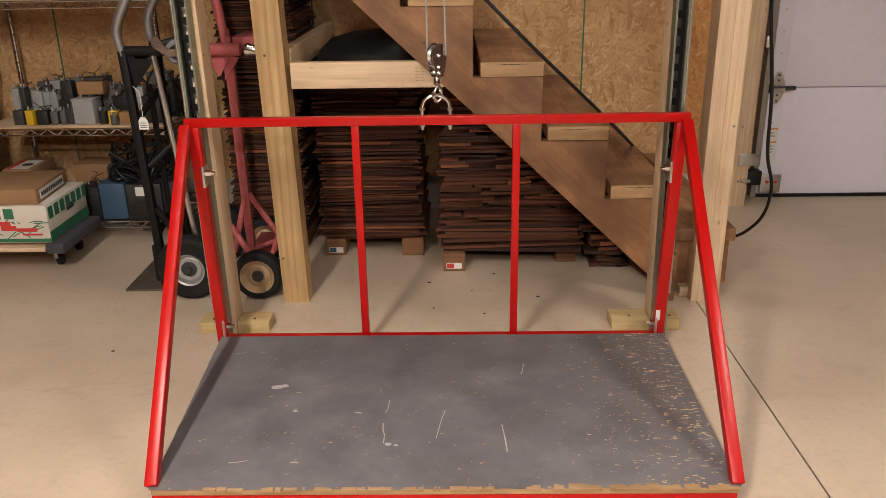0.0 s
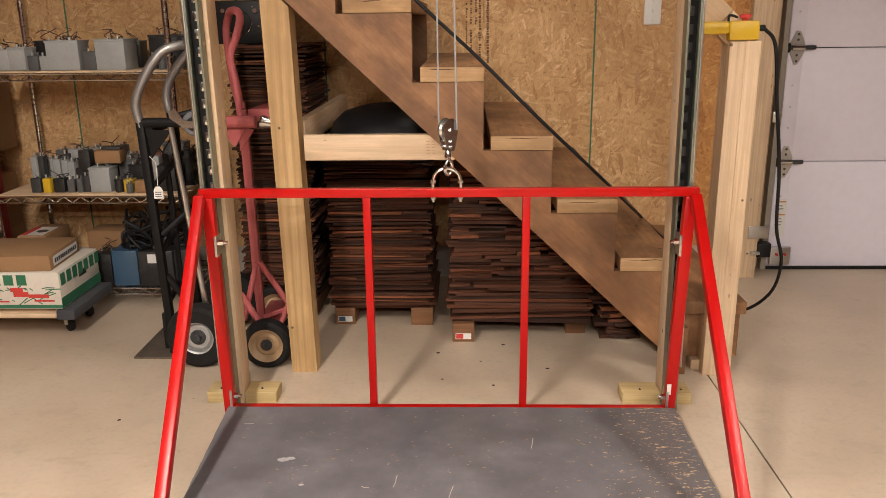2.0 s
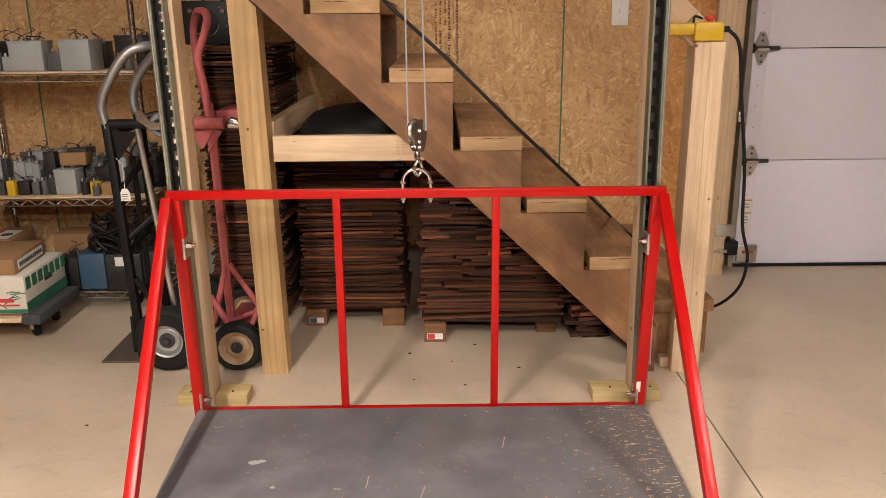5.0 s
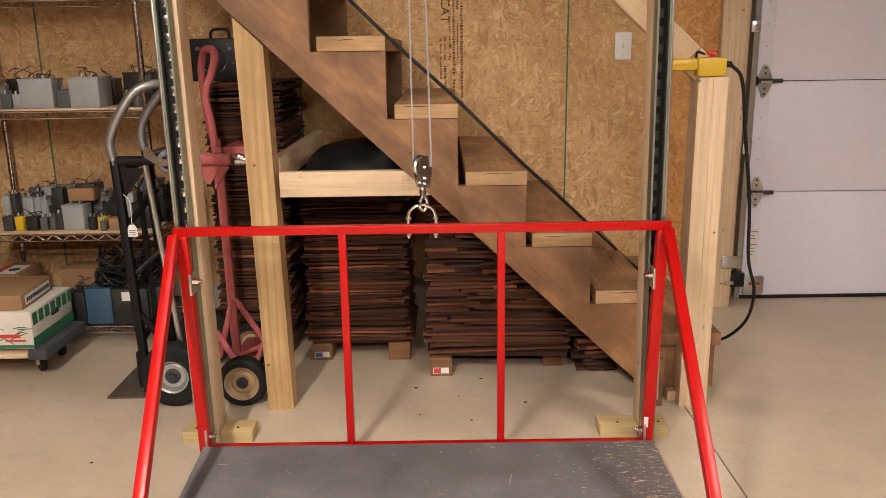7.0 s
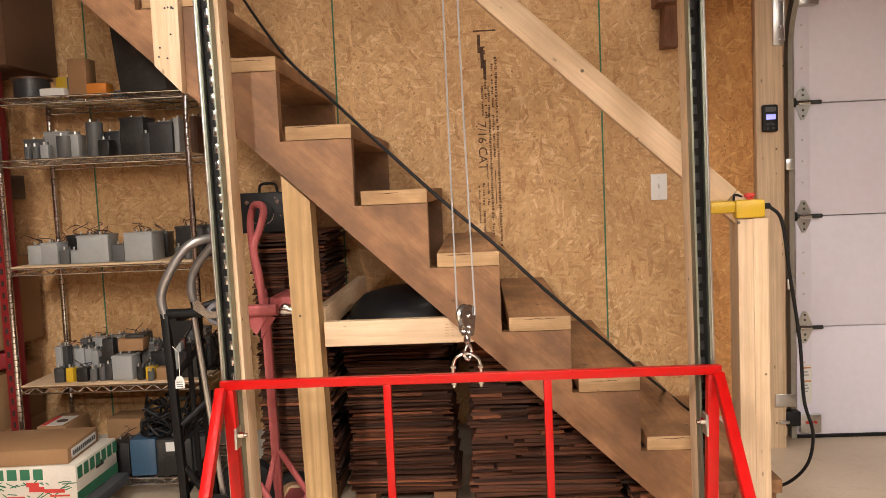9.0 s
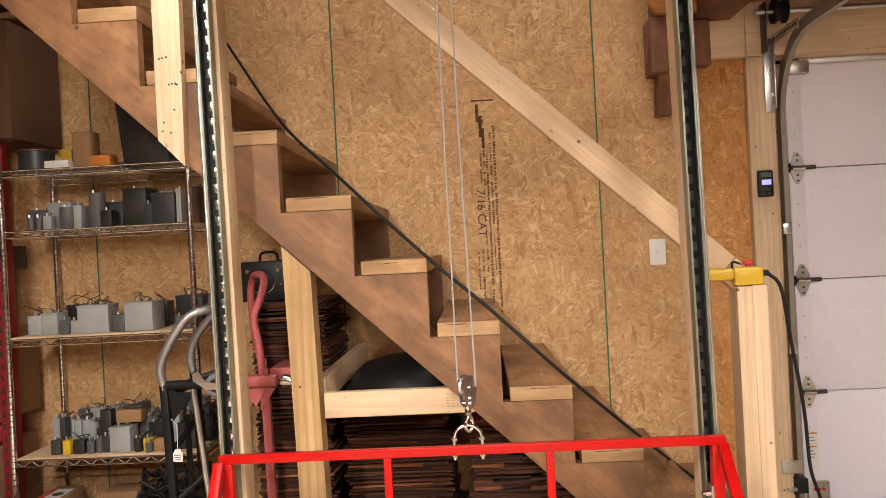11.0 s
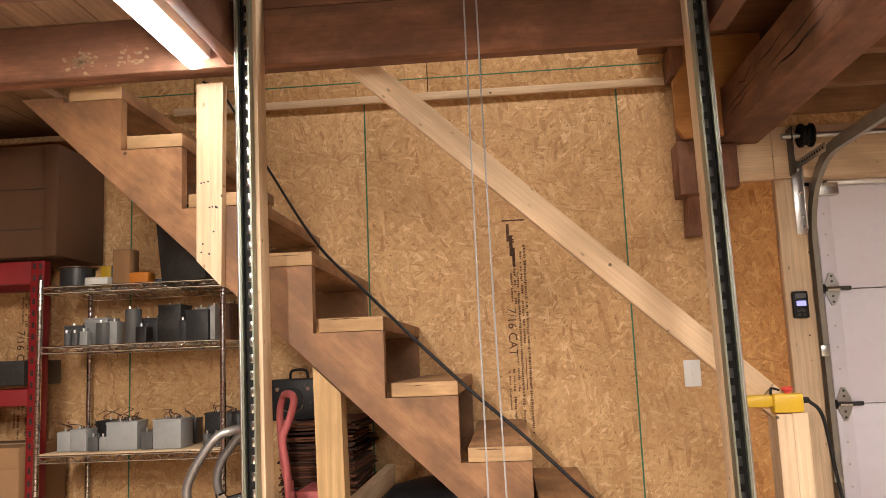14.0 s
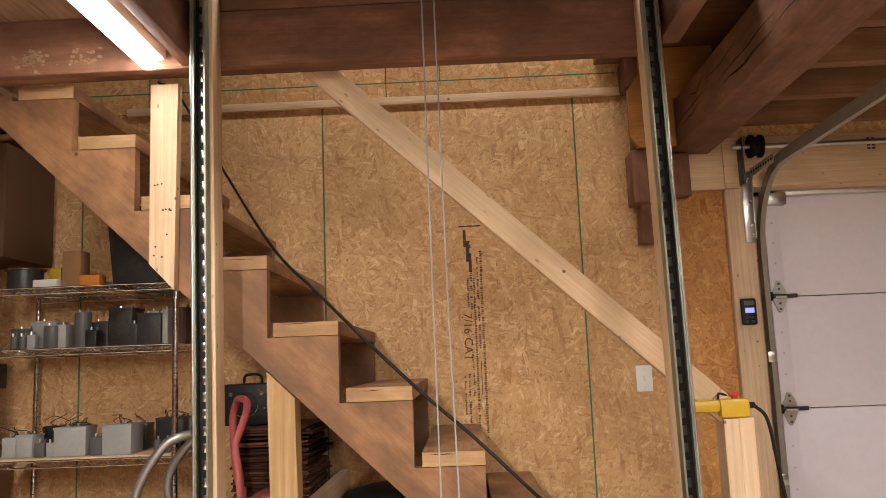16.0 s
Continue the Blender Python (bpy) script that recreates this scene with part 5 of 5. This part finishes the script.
def can(x, y, z, w, d, h, material, kind="transformer", terminals=2, wires=0, label=""):
    """A metal-cased transformer, capacitor or carton standing at x, y, z."""
    ob = thing(kind, label, kind)
    if kind == "capacitor" and d == 0:
        part("can", lathe(B(), [(w / 2 * 0.94, 0), (w / 2, 0.004), (w / 2, h - 0.006), (w / 2 * 0.97, h), (w / 2 * 0.85, h), (w / 2 * 0.84, h - 0.004)], (x, y, z), n=24), material, ob)
    else:
        turn = Matrix.Translation((x, y, z)) @ Matrix.Rotation(radians(WIRES.uniform(-5, 5)), 4, "Z")
        body = part("case", box(B(), -w / 2, -d / 2, 0, w / 2, d / 2, h, min(0.005, w * 0.08), turn), material, ob)
        if kind == "transformer" and w > 0.06:
            part("lid", box(B(), -w / 2 * 1.02, -d / 2 * 1.02, h - 0.008, w / 2 * 1.02, d / 2 * 1.02, h + 0.002, 0.001, turn), material, ob)
    for k in range(terminals):
        tx = x + (k - (terminals - 1) / 2) * w * 0.5 / max(1, terminals - 1)
        part("terminal", rod(B(), (tx, y, z + h - 0.001), (tx, y, z + h + 0.014), 0.0045, 8), GREYCAN[1] if k % 2 else ZINC, ob)
    for k in range(wires):
        a = Vector((x + WIRES.uniform(-0.3, 0.3) * w, y, z + h))
        pts = [a, a + Vector((WIRES.uniform(-0.03, 0.03), WIRES.uniform(-0.02, 0.02), 0.016)), a + Vector((WIRES.uniform(-0.05, 0.05), WIRES.uniform(-0.03, 0.03), WIRES.uniform(0.012, 0.045)))]
        pts.append(pts[-1] + Vector((WIRES.uniform(-0.04, 0.04), WIRES.uniform(-0.03, 0.03), WIRES.uniform(-0.03, 0.02))))
        part("lead_wire", sweep(B(), smooth_line(pts, 5), 0.0018, 6), BLACKP if k % 2 else BROWN, ob)
    return ob


L, M, D, K = GREYCAN
GT = "grey enamelled metal-cased transformer on the wire shelf"
DT = "black metal-cased transformer on the wire shelf"
CT = "grey cylindrical capacitor can on the wire shelf"
BT = "grey box capacitor with screw terminals on the wire shelf"
# second shelf from the top
z = 1.4835
for x, y, w, d, h, m, k, lab in ((-1.87, 1.08, 0.09, 0.09, 0.09, M, "transformer", GT), (-1.865, 0.98, 0.032, 0, 0.055, M, "capacitor", CT), (-1.828, 0.98, 0.032, 0, 0.055, M, "capacitor", CT),
                                 (-1.775, 1.1, 0.11, 0.1, 0.12, L, "transformer", GT), (-1.785, 0.98, 0.035, 0.04, 0.06, L, "capacitor", BT), (-1.708, 1.0, 0.076, 0, 0.095, M, "capacitor", CT), (-1.665, 1.02, 0.04, 0.08, 0.10, L, "capacitor", BT),
                                 (-1.588, 1.02, 0.07, 0, 0.15, M, "capacitor", CT), (-1.535, 1.1, 0.09, 0.09, 0.11, D, "transformer", DT), (-1.52, 0.98, 0.05, 0.06, 0.07, K, "transformer", DT), (-1.41, 1.05, 0.105, 0.12, 0.16, K, "transformer", DT),
                                 (-1.34, 0.99, 0.045, 0.05, 0.09, D, "capacitor", BT), (-1.27, 1.0, 0.105, 0.1, 0.13, D, "transformer", GT), (-1.205, 0.99, 0.022, 0.08, 0.145, L, "capacitor", BT), (-1.30, 1.12, 0.08, 0.06, 0.15, L, "capacitor", BT), (-1.17, 1.1, 0.05, 0.1, 0.16, BROWN, "transformer", DT)):
    can(x, y, z, w, d, h, m, k, 2, 0, lab)
# third shelf, lined
z = 1.031
for x, y, w, d, h, m, k, t, wi, lab in ((-1.865, 1.0, 0.06, 0.08, 0.085, L, "transformer", 2, 2, GT), (-1.795, 1.0, 0.075, 0.09, 0.092, L, "transformer", 3, 3, GT), (-1.725, 0.97, 0.045, 0.05, 0.06, M, "capacitor", 2, 0, BT), (-1.678, 0.96, 0.04, 0.03, 0.058, L, "capacitor", 2, 0, BT),
                                       (-1.64, 0.97, 0.026, 0.06, 0.10, L, "capacitor", 2, 0, BT), (-1.71, 1.15, 0.16, 0.12, 0.115, K, "transformer", 2, 4, DT), (-1.60, 1.0, 0.132, 0.13, 0.118, L, "transformer", 4, 4, GT), (-1.49, 0.98, 0.055, 0.06, 0.075, M, "capacitor", 2, 0, BT),
                                       (-1.396, 1.0, 0.124, 0.13, 0.122, L, "transformer", 4, 3, GT), (-1.235, 0.97, 0.035, 0, 0.055, M, "capacitor", 1, 0, CT), (-1.195, 0.97, 0.035, 0, 0.055, M, "capacitor", 1, 0, CT), (-1.158, 0.98, 0.035, 0, 0.055, M, "capacitor", 1, 0, CT),
                                       (-1.205, 1.13, 0.16, 0.12, 0.135, K, "transformer", 2, 3, DT), (-1.40, 1.18, 0.1, 0.1, 0.11, D, "transformer", 2, 2, DT)):
    can(x, y, z, w, d, h, m, k, t, wi, lab)
# fourth shelf, lined: many small pieces
z = 0.519
for k in range(6):
    can(-1.845 + 0.034 * k, 1.08 - 0.01 * (k % 2), z, 0.03, 0.05, 0.135 - 0.004 * k, L, "capacitor", 2, 0, "tall grey box capacitor with screw terminals")
for x, y, w, d, h, m, kd, lab in ((-1.785, 0.96, 0.045, 0.05, 0.062, D, "transformer", DT), (-1.735, 0.95, 0.034, 0.04, 0.062, YELLOW, "transformer", "small transformer with yellow coil wrap"), (-1.685, 0.96, 0.05, 0.05, 0.06, K, "transformer", DT), (-1.635, 0.95, 0.03, 0.03, 0.055, M, "capacitor", BT), (-1.60, 0.95, 0.028, 0, 0.06, M, "capacitor", CT), (-1.57, 0.96, 0.03, 0.03, 0.07, D, "transformer", DT),
                                  (-1.505, 0.98, 0.09, 0.09, 0.105, L, "transformer", GT), (-1.43, 0.95, 0.036, 0, 0.055, K, "capacitor", CT), (-1.385, 0.96, 0.04, 0.05, 0.055, YELLOW, "transformer", "small transformer with yellow coil wrap"), (-1.375, 0.925, 0.03, 0, 0.04, M, "capacitor", CT), (-1.325, 0.95, 0.06, 0.05, 0.052, CARD, "carton", "small tan carton on the lined shelf"),
                                  (-1.62, 1.05, 0.06, 0.05, 0.09, K, "transformer", DT), (-1.68, 1.1, 0.05, 0.05, 0.11, D, "transformer", DT), (-1.56, 1.15, 0.09, 0.09, 0.15, M, "transformer", GT), (-1.64, 1.2, 0.1, 0.09, 0.15, L, "transformer", GT), (-1.43, 1.1, 0.08, 0.09, 0.12, M, "transformer", GT), (-1.385, 1.05, 0.07, 0.03, 0.10, K, "transformer", DT), (-1.29, 1.04, 0.05, 0.06, 0.145, REDP, "carton", "small red carton on the lined shelf"),
                                  (-1.22, 1.0, 0.08, 0.1, 0.11, K, "transformer", DT), (-1.18, 1.13, 0.07, 0.1, 0.15, K, "transformer", DT), (-1.25, 1.18, 0.1, 0.08, 0.18, M, "transformer", GT)):
    can(x, y, z, w, d, h, m, kd, 0 if kd == "carton" else 2, 2 if m is K else 0, lab)
can(-1.485, 1.02, z + 0.117, 0.11, 0.08, 0.055, CARD, "carton", 0, 0, "small brown wooden box on top of a transformer")
can(-1.47, 1.02, z + 0.172, 0.08, 0.05, 0.012, D, "transformer", 0, 0, DT)
for k in range(9):
    can(-1.80 + 0.055 * k, 1.24, z, 0.045, 0.06, 0.14 + 0.03 * math.sin(k * 3), (M, L, D)[k % 3], "capacitor", 2, 0, BT)
more = random.Random(77)
for k in range(26):
    x, y = more.uniform(-1.78, -1.2), more.uniform(1.0, 1.16)
    kind = ("capacitor", "transformer", "relay", "capacitor")[k % 4]
    m = more.choice((M, D, K, L, BROWN, BRASS if k % 5 == 0 else D))
    w = more.uniform(0.022, 0.05)
    can(x, y, z if k % 3 else z + 0.001, w, 0 if kind == "capacitor" and k % 8 == 0 else more.uniform(0.025, 0.05), more.uniform(0.06, 0.17), m, kind, more.choice((1, 2, 3)), more.choice((0, 0, 1, 2)),
        {"capacitor": "small capacitor can among the parts on the lined shelf", "transformer": "small dusty transformer among the parts on the shelf", "relay": "small old relay with leads on the lined shelf"}[kind])
tang = thing("wire_tangle", "tangle of black leads over the parts on the shelf", "wires")
for k in range(10):
    p = Vector((WIRES.uniform(-1.25, -1.0), WIRES.uniform(0.95, 1.1), 0.53))
    pts = [p]
    for j in range(4):
        q = pts[-1] + Vector((WIRES.uniform(-0.06, 0.06), WIRES.uniform(-0.03, 0.03), WIRES.uniform(-0.03, 0.09)))
        q.z = max(q.z, 0.522)
        q.x = min(q.x, -1.0)
        pts.append(q)
    part("wire", sweep(B(), smooth_line(pts, 5), 0.0035, 6), BLACKP, tang)
# top shelf
z = 1.7415
sp = thing("cable_spool", "dark cable spool lying on the top shelf", "spool")
part("flange", rod(B(), (-1.865, 1.05, z), (-1.865, 1.05, z + 0.006), 0.085, 28), BROWN, sp)
part("winding", rod(B(), (-1.865, 1.05, z + 0.006), (-1.865, 1.05, z + 0.088), 0.074, 28), D, sp)
part("flange", rod(B(), (-1.865, 1.05, z + 0.088), (-1.865, 1.05, z + 0.094), 0.085, 28), BROWN, sp)
for x, y, w, d, h, m, lab in ((-1.745, 1.12, 0.05, 0.1, 0.10, YELLOW, "small yellow carton on the top shelf"), (-1.70, 1.12, 0.04, 0.1, 0.10, BLUE, "small blue carton on the top shelf"), (-1.725, 0.97, 0.105, 0.05, 0.036, WHITE, "small white carton on the top shelf"), (-1.625, 1.02, 0.085, 0.08, 0.16, CARD, "brown cardboard carton on the top shelf"), (-1.54, 1.0, 0.085, 0.08, 0.05, ORANGE, "orange carton on the top shelf"), (-1.53, 1.1, 0.09, 0.06, 0.03, BLUE, "flat blue carton on the top shelf")):
    can(x, y, z, w, d, h, m, "carton", 0, 0, lab)
cb = solid("speaker_cabinet", box(B(), -0.10, -0.14, 0, 0.10, 0.14, 0.34, 0.006, Matrix.Translation((-1.335, 1.1, z)) @ Matrix.Rotation(radians(-6), 4, "Y")), K, "large black cabinet leaning on the top shelf", "cabinet")
# bottom shelf
z = 0.102
can(-1.60, 1.18, z, 0.16, 0.14, 0.20, CARD, "carton", 0, 0, "brown carton at the back of the bottom shelf")
for x, y, w, d, h, m, lab, wi in ((-1.44, 0.99, 0.11, 0.14, 0.16, BLUE, "dark blue metal power supply box", 0), (-1.30, 0.98, 0.15, 0.14, 0.16, K, "black metal box with white label", 2), (-1.545, 1.0, 0.09, 0.12, 0.14, K, "black metal box on the bottom shelf", 4), (-1.19, 1.0, 0.07, 0.12, 0.16, D, "dark metal box on the bottom shelf", 0)):
    can(x, y, z, w, d, h, m, "power supply" if m is not CARD else "carton", 2 if m is K else 0, wi, lab)
solid("paper_label", box(B(), -1.345, 0.9075, 0.21, -1.265, 0.9095, 0.25), WHITE, "white paper label with small print", "label")
heap = thing("cable_heap", "heap of black cables on the boxes of the bottom shelf", "cables")
for k in range(30):
    p = Vector((WIRES.uniform(-1.45, -1.18), WIRES.uniform(0.93, 1.1), 0.268))
    pts = [p]
    for j in range(5):
        q = pts[-1] + Vector((WIRES.uniform(-0.09, 0.09), WIRES.uniform(-0.05, 0.05), WIRES.uniform(-0.05, 0.08)))
        q.z = min(max(q.z, 0.27), 0.42)
        q.x = min(max(q.x, -1.47), -1.17)
        pts.append(q)
    part("cable", sweep(B(), smooth_line(pts, 5), 0.006, 7), BLACKP, heap)

# ---- carton on a furniture dolly ----
dolly = thing("furniture_dolly", "wooden furniture dolly with dark carpeted end and swivel casters", "dolly")
part("deck", box(B(), -2.06, 0.43, 0.098, -1.50, 0.79, 0.117, 0.003), PINE[0], dolly)
part("end_pad", box(B(), -1.499, 0.43, 0.088, -1.425, 0.79, 0.132, 0.008), painted("dark_carpet", (0.05, 0.052, 0.06), 0.95, 0, 0.4, (0.09, 0.09, 0.09), 40, 0.5), dolly, "dark grey carpeted end")
for x, y in ((-1.51, 0.55), (-1.51, 0.72), (-1.95, 0.55)):
    c = part("caster", lathe(B(), [(0.008, -0.012), (0.03, -0.012), (0.034, -0.006), (0.034, 0.006), (0.03, 0.012), (0.008, 0.012)], (x, y, 0.034), (0.75, 0.65, 0), 22), RUBBER, dolly, "black rubber caster wheel")
    part("fork", box(B(), x - 0.016, y - 0.018, 0.03, x + 0.004, y - 0.014, 0.085, 0.002), ZINC, c)
    part("fork", box(B(), x - 0.016, y + 0.014, 0.03, x + 0.004, y + 0.018, 0.085, 0.002), ZINC, c)
    part("swivel_plate", box(B(), x - 0.028, y - 0.028, 0.082, x + 0.028, y + 0.028, 0.0875, 0.002), ZINC, c)
BX0, BX1, BY0, BY1, BZ0, BZ1 = -1.99, -1.472, 0.440, 0.785, 0.1335, 0.285
part_box = thing("produce_carton", "white produce carton with green and red farm print", "carton")
part("carton", box(B(), BX0, BY0, BZ0, BX1, BY1, BZ1, 0.004), painted("white_card", (0.66, 0.61, 0.53), 0.75, 0, 0.3, (0.4, 0.33, 0.24), 6), part_box)
part("green_band", box(B(), BX0, BY0 - 0.0012, BZ0 + 0.004, BX1, BY0 - 0.0002, BZ0 + 0.018), GREENP, part_box, "green printed band")
part("green_band", box(B(), BX1 + 0.0002, BY0, BZ0 + 0.004, BX1 + 0.0012, BY1, BZ0 + 0.045), GREENP, part_box, "green printed band")
part("hand_hole", box(B(), BX1 + 0.0002, 0.60, 0.215, BX1 + 0.0014, 0.665, 0.238, 0.0004), DARK, part_box)
for k in range(7):
    y = 0.452 + 0.05 * k
    part("logo_shape", box(B(), BX1 + 0.0003, y, 0.226, BX1 + 0.0015, y + 0.036, 0.274), GREENP, part_box, "green printed shape")
for k in range(6):
    x = -1.90 + 0.052 * k
    part("logo_shape", box(B(), x, BY0 - 0.0015, 0.232, x + 0.038, BY0 - 0.0003, 0.274), GREENP, part_box, "green printed shape")
art = B()
rnd = random.Random(5)
for k in range(46):
    x, zz = rnd.uniform(-1.93, -1.50), rnd.uniform(0.16, 0.225)
    w = rnd.uniform(0.006, 0.03)
    m = Matrix.Translation((x, BY0 - 0.0008, zz)) @ Matrix.Rotation(rnd.uniform(-0.7, 0.7), 4, "Y")
    box(art, -w, -0.0005, -0.0018, w, 0.0005, 0.0018, 0, m)
tagged(part("line_art", art, GREENP, part_box, "green farm line drawing"), kind="stuff")
for x0, z0, x1, z1 in ((-1.66, 0.185, -1.60, 0.205), (-1.60, 0.18, -1.52, 0.195), (-1.67, 0.205, -1.62, 0.222), (-1.58, 0.165, -1.50, 0.172), (-1.75, 0.162, -1.68, 0.168)):
    part("red_print", box(B(), x0, BY0 - 0.0022, z0, x1, BY0 - 0.0012, z1), REDP, part_box, "red printed barn shape")
lid = thing("flat_carton", "flat brown cardboard carton lying slightly skewed on the white carton", "carton")
mt = Matrix.Translation((-1.79, 0.585, BZ1 + 0.001)) @ Matrix.Rotation(radians(4), 4, "Z")
part("carton", box(B(), -0.30, -0.15, 0, 0.275, 0.14, 0.062, 0.004, mt), CARD, lid)
part("label", box(B(), 0.2755, -0.12, 0.012, 0.277, 0.11, 0.05, 0, mt), WHITE, lid, "white paper label")
for k in range(12):
    part("label_mark", box(B(), 0.2772, -0.11 + 0.018 * k, 0.023, 0.2782, -0.098 + 0.018 * k, 0.039, 0, mt), GREYCAN[2], lid)
sb = thing("small_carton", "small brown carton with a red and white label", "carton")
part("carton", box(B(), -1.93, 0.98, 0.104, -1.80, 1.2, 0.315, 0.004), CARD, sb)
part("label", box(B(), -1.92, 0.99, 0.3152, -1.82, 1.14, 0.3162), WHITE, sb, "white label with red edge")
part("label_edge", box(B(), -1.92, 0.99, 0.3163, -1.895, 1.14, 0.3170), REDP, sb)
part("label_spot", rod(B(), (-1.855, 1.06, 0.3163), (-1.855, 1.06, 0.3173), 0.025, 16), K, sb)

for ob in (dolly, part_box, lid):
    ob.location = (-0.062, 0.10, 0)

# ---- red pallet rack ----
pr = thing("pallet_rack", "red steel pallet rack holding cardboard boxes", "pallet rack")
for y, dx in ((0.98, 0.0), (1.30, -0.19)):
    bm = box(B(), -2.03 + dx, y - 0.025, 0.0, -1.966 + dx, y + 0.025, 1.864, 0.003)
    p = part("upright", bm, RACKRED, pr)
    for k in range(36):
        for x in (-2.012, -1.984):
            part("slot", box(B(), x + dx - 0.006, y - 0.0262, 0.06 + 0.052 * k, x + dx + 0.006, y - 0.0252, 0.085 + 0.052 * k), DARK, p)
for z0, z1 in ((1.765, 1.865), (1.232, 1.305), (0.58, 0.65)):
    part("cross_beam", box(B(), -4.4, 0.96, z0, -2.032, 1.0, z1, 0.004), RACKRED, pr)
    part("cross_beam", box(B(), -4.4, 1.28, z0, -2.222, 1.32, z1, 0.004), RACKRED, pr)
    part("shelf_board", box(B(), -4.4, 0.95, z1 + 0.001, -2.225, 1.33, z1 + 0.014), OSB, pr)
for y in (0.98, 1.30):
    part("upright", box(B(), -4.47, y - 0.025, 0.0, -4.401, y + 0.025, 1.864, 0.003), RACKRED, pr)
# the top crate has its shadow mixed into its colour
for x0, x1, y0, y1, z0, z1, m, lab in ((-2.75, -1.89, 0.92, 1.33, 1.8795, 2.38, CRATE, "large brown crate on the rack, shade in its colour"), (-2.6, -2.075, 1.0, 1.3, 1.3195, 1.43, K, "black case on the rack"), (-2.7, -2.04, 0.93, 1.3, 0.6645, 1.06, CARD, "brown cardboard box on the rack"),
                                   (-2.75, -2.065, 0.92, 1.3, 0.0, 0.3, CARD, "brown cardboard box on the floor"), (-2.7, -2.07, 0.94, 1.3, 0.302, 0.55, CARD, "brown cardboard box on another box")):
    bx = thing("cardboard_box", lab, "box")
    part("carton", box(B(), x0, y0, z0, x1, y1, z1, 0.004), m, bx)
    if m is CRATE:
        for zz in (0.12, 0.30):
            part("board_seam", box(B(), x0 + 0.01, y0 - 0.0012, z0 + zz, x1 - 0.01, y0 - 0.0003, z0 + zz + 0.004), DARK, bx)
        part("corner_board", box(B(), x1 - 0.06, y0 - 0.008, z0, x1, y0 - 0.0015, z1, 0.002), m, bx)
    if m is CARD:
        part("front_flap", box(B(), x0 + 0.004, y0 - 0.0032, z1 - 0.09, x1 - 0.004, y0 - 0.0004, z1 - 0.001, 0.001), m, bx)
        part("tape", box(B(), x0 + 0.01, 0.5 * (y0 + y1) - 0.025, z1 + 0.0002, x1 - 0.01, 0.5 * (y0 + y1) + 0.025, z1 + 0.0012), PINE[0], bx)

# every carrying Empty stands at the base of its thing
bpy.context.view_layer.update()
for ob in [o for o in scene.collection.objects if o.type == "EMPTY" and not o.parent and o.children]:
    inv = ob.matrix_world.inverted()
    pts = [inv @ (c.matrix_world @ Vector(v)) for c in ob.children if c.type == "MESH" for v in c.bound_box]
    lo, hi = [min(p[i] for p in pts) for i in range(3)], [max(p[i] for p in pts) for i in range(3)]
    base = Matrix.Translation((0.5 * (lo[0] + hi[0]), 0.5 * (lo[1] + hi[1]), lo[2]))
    for c in ob.children:
        c.matrix_basis = base.inverted() @ c.matrix_basis
    ob.matrix_world = ob.matrix_world @ base
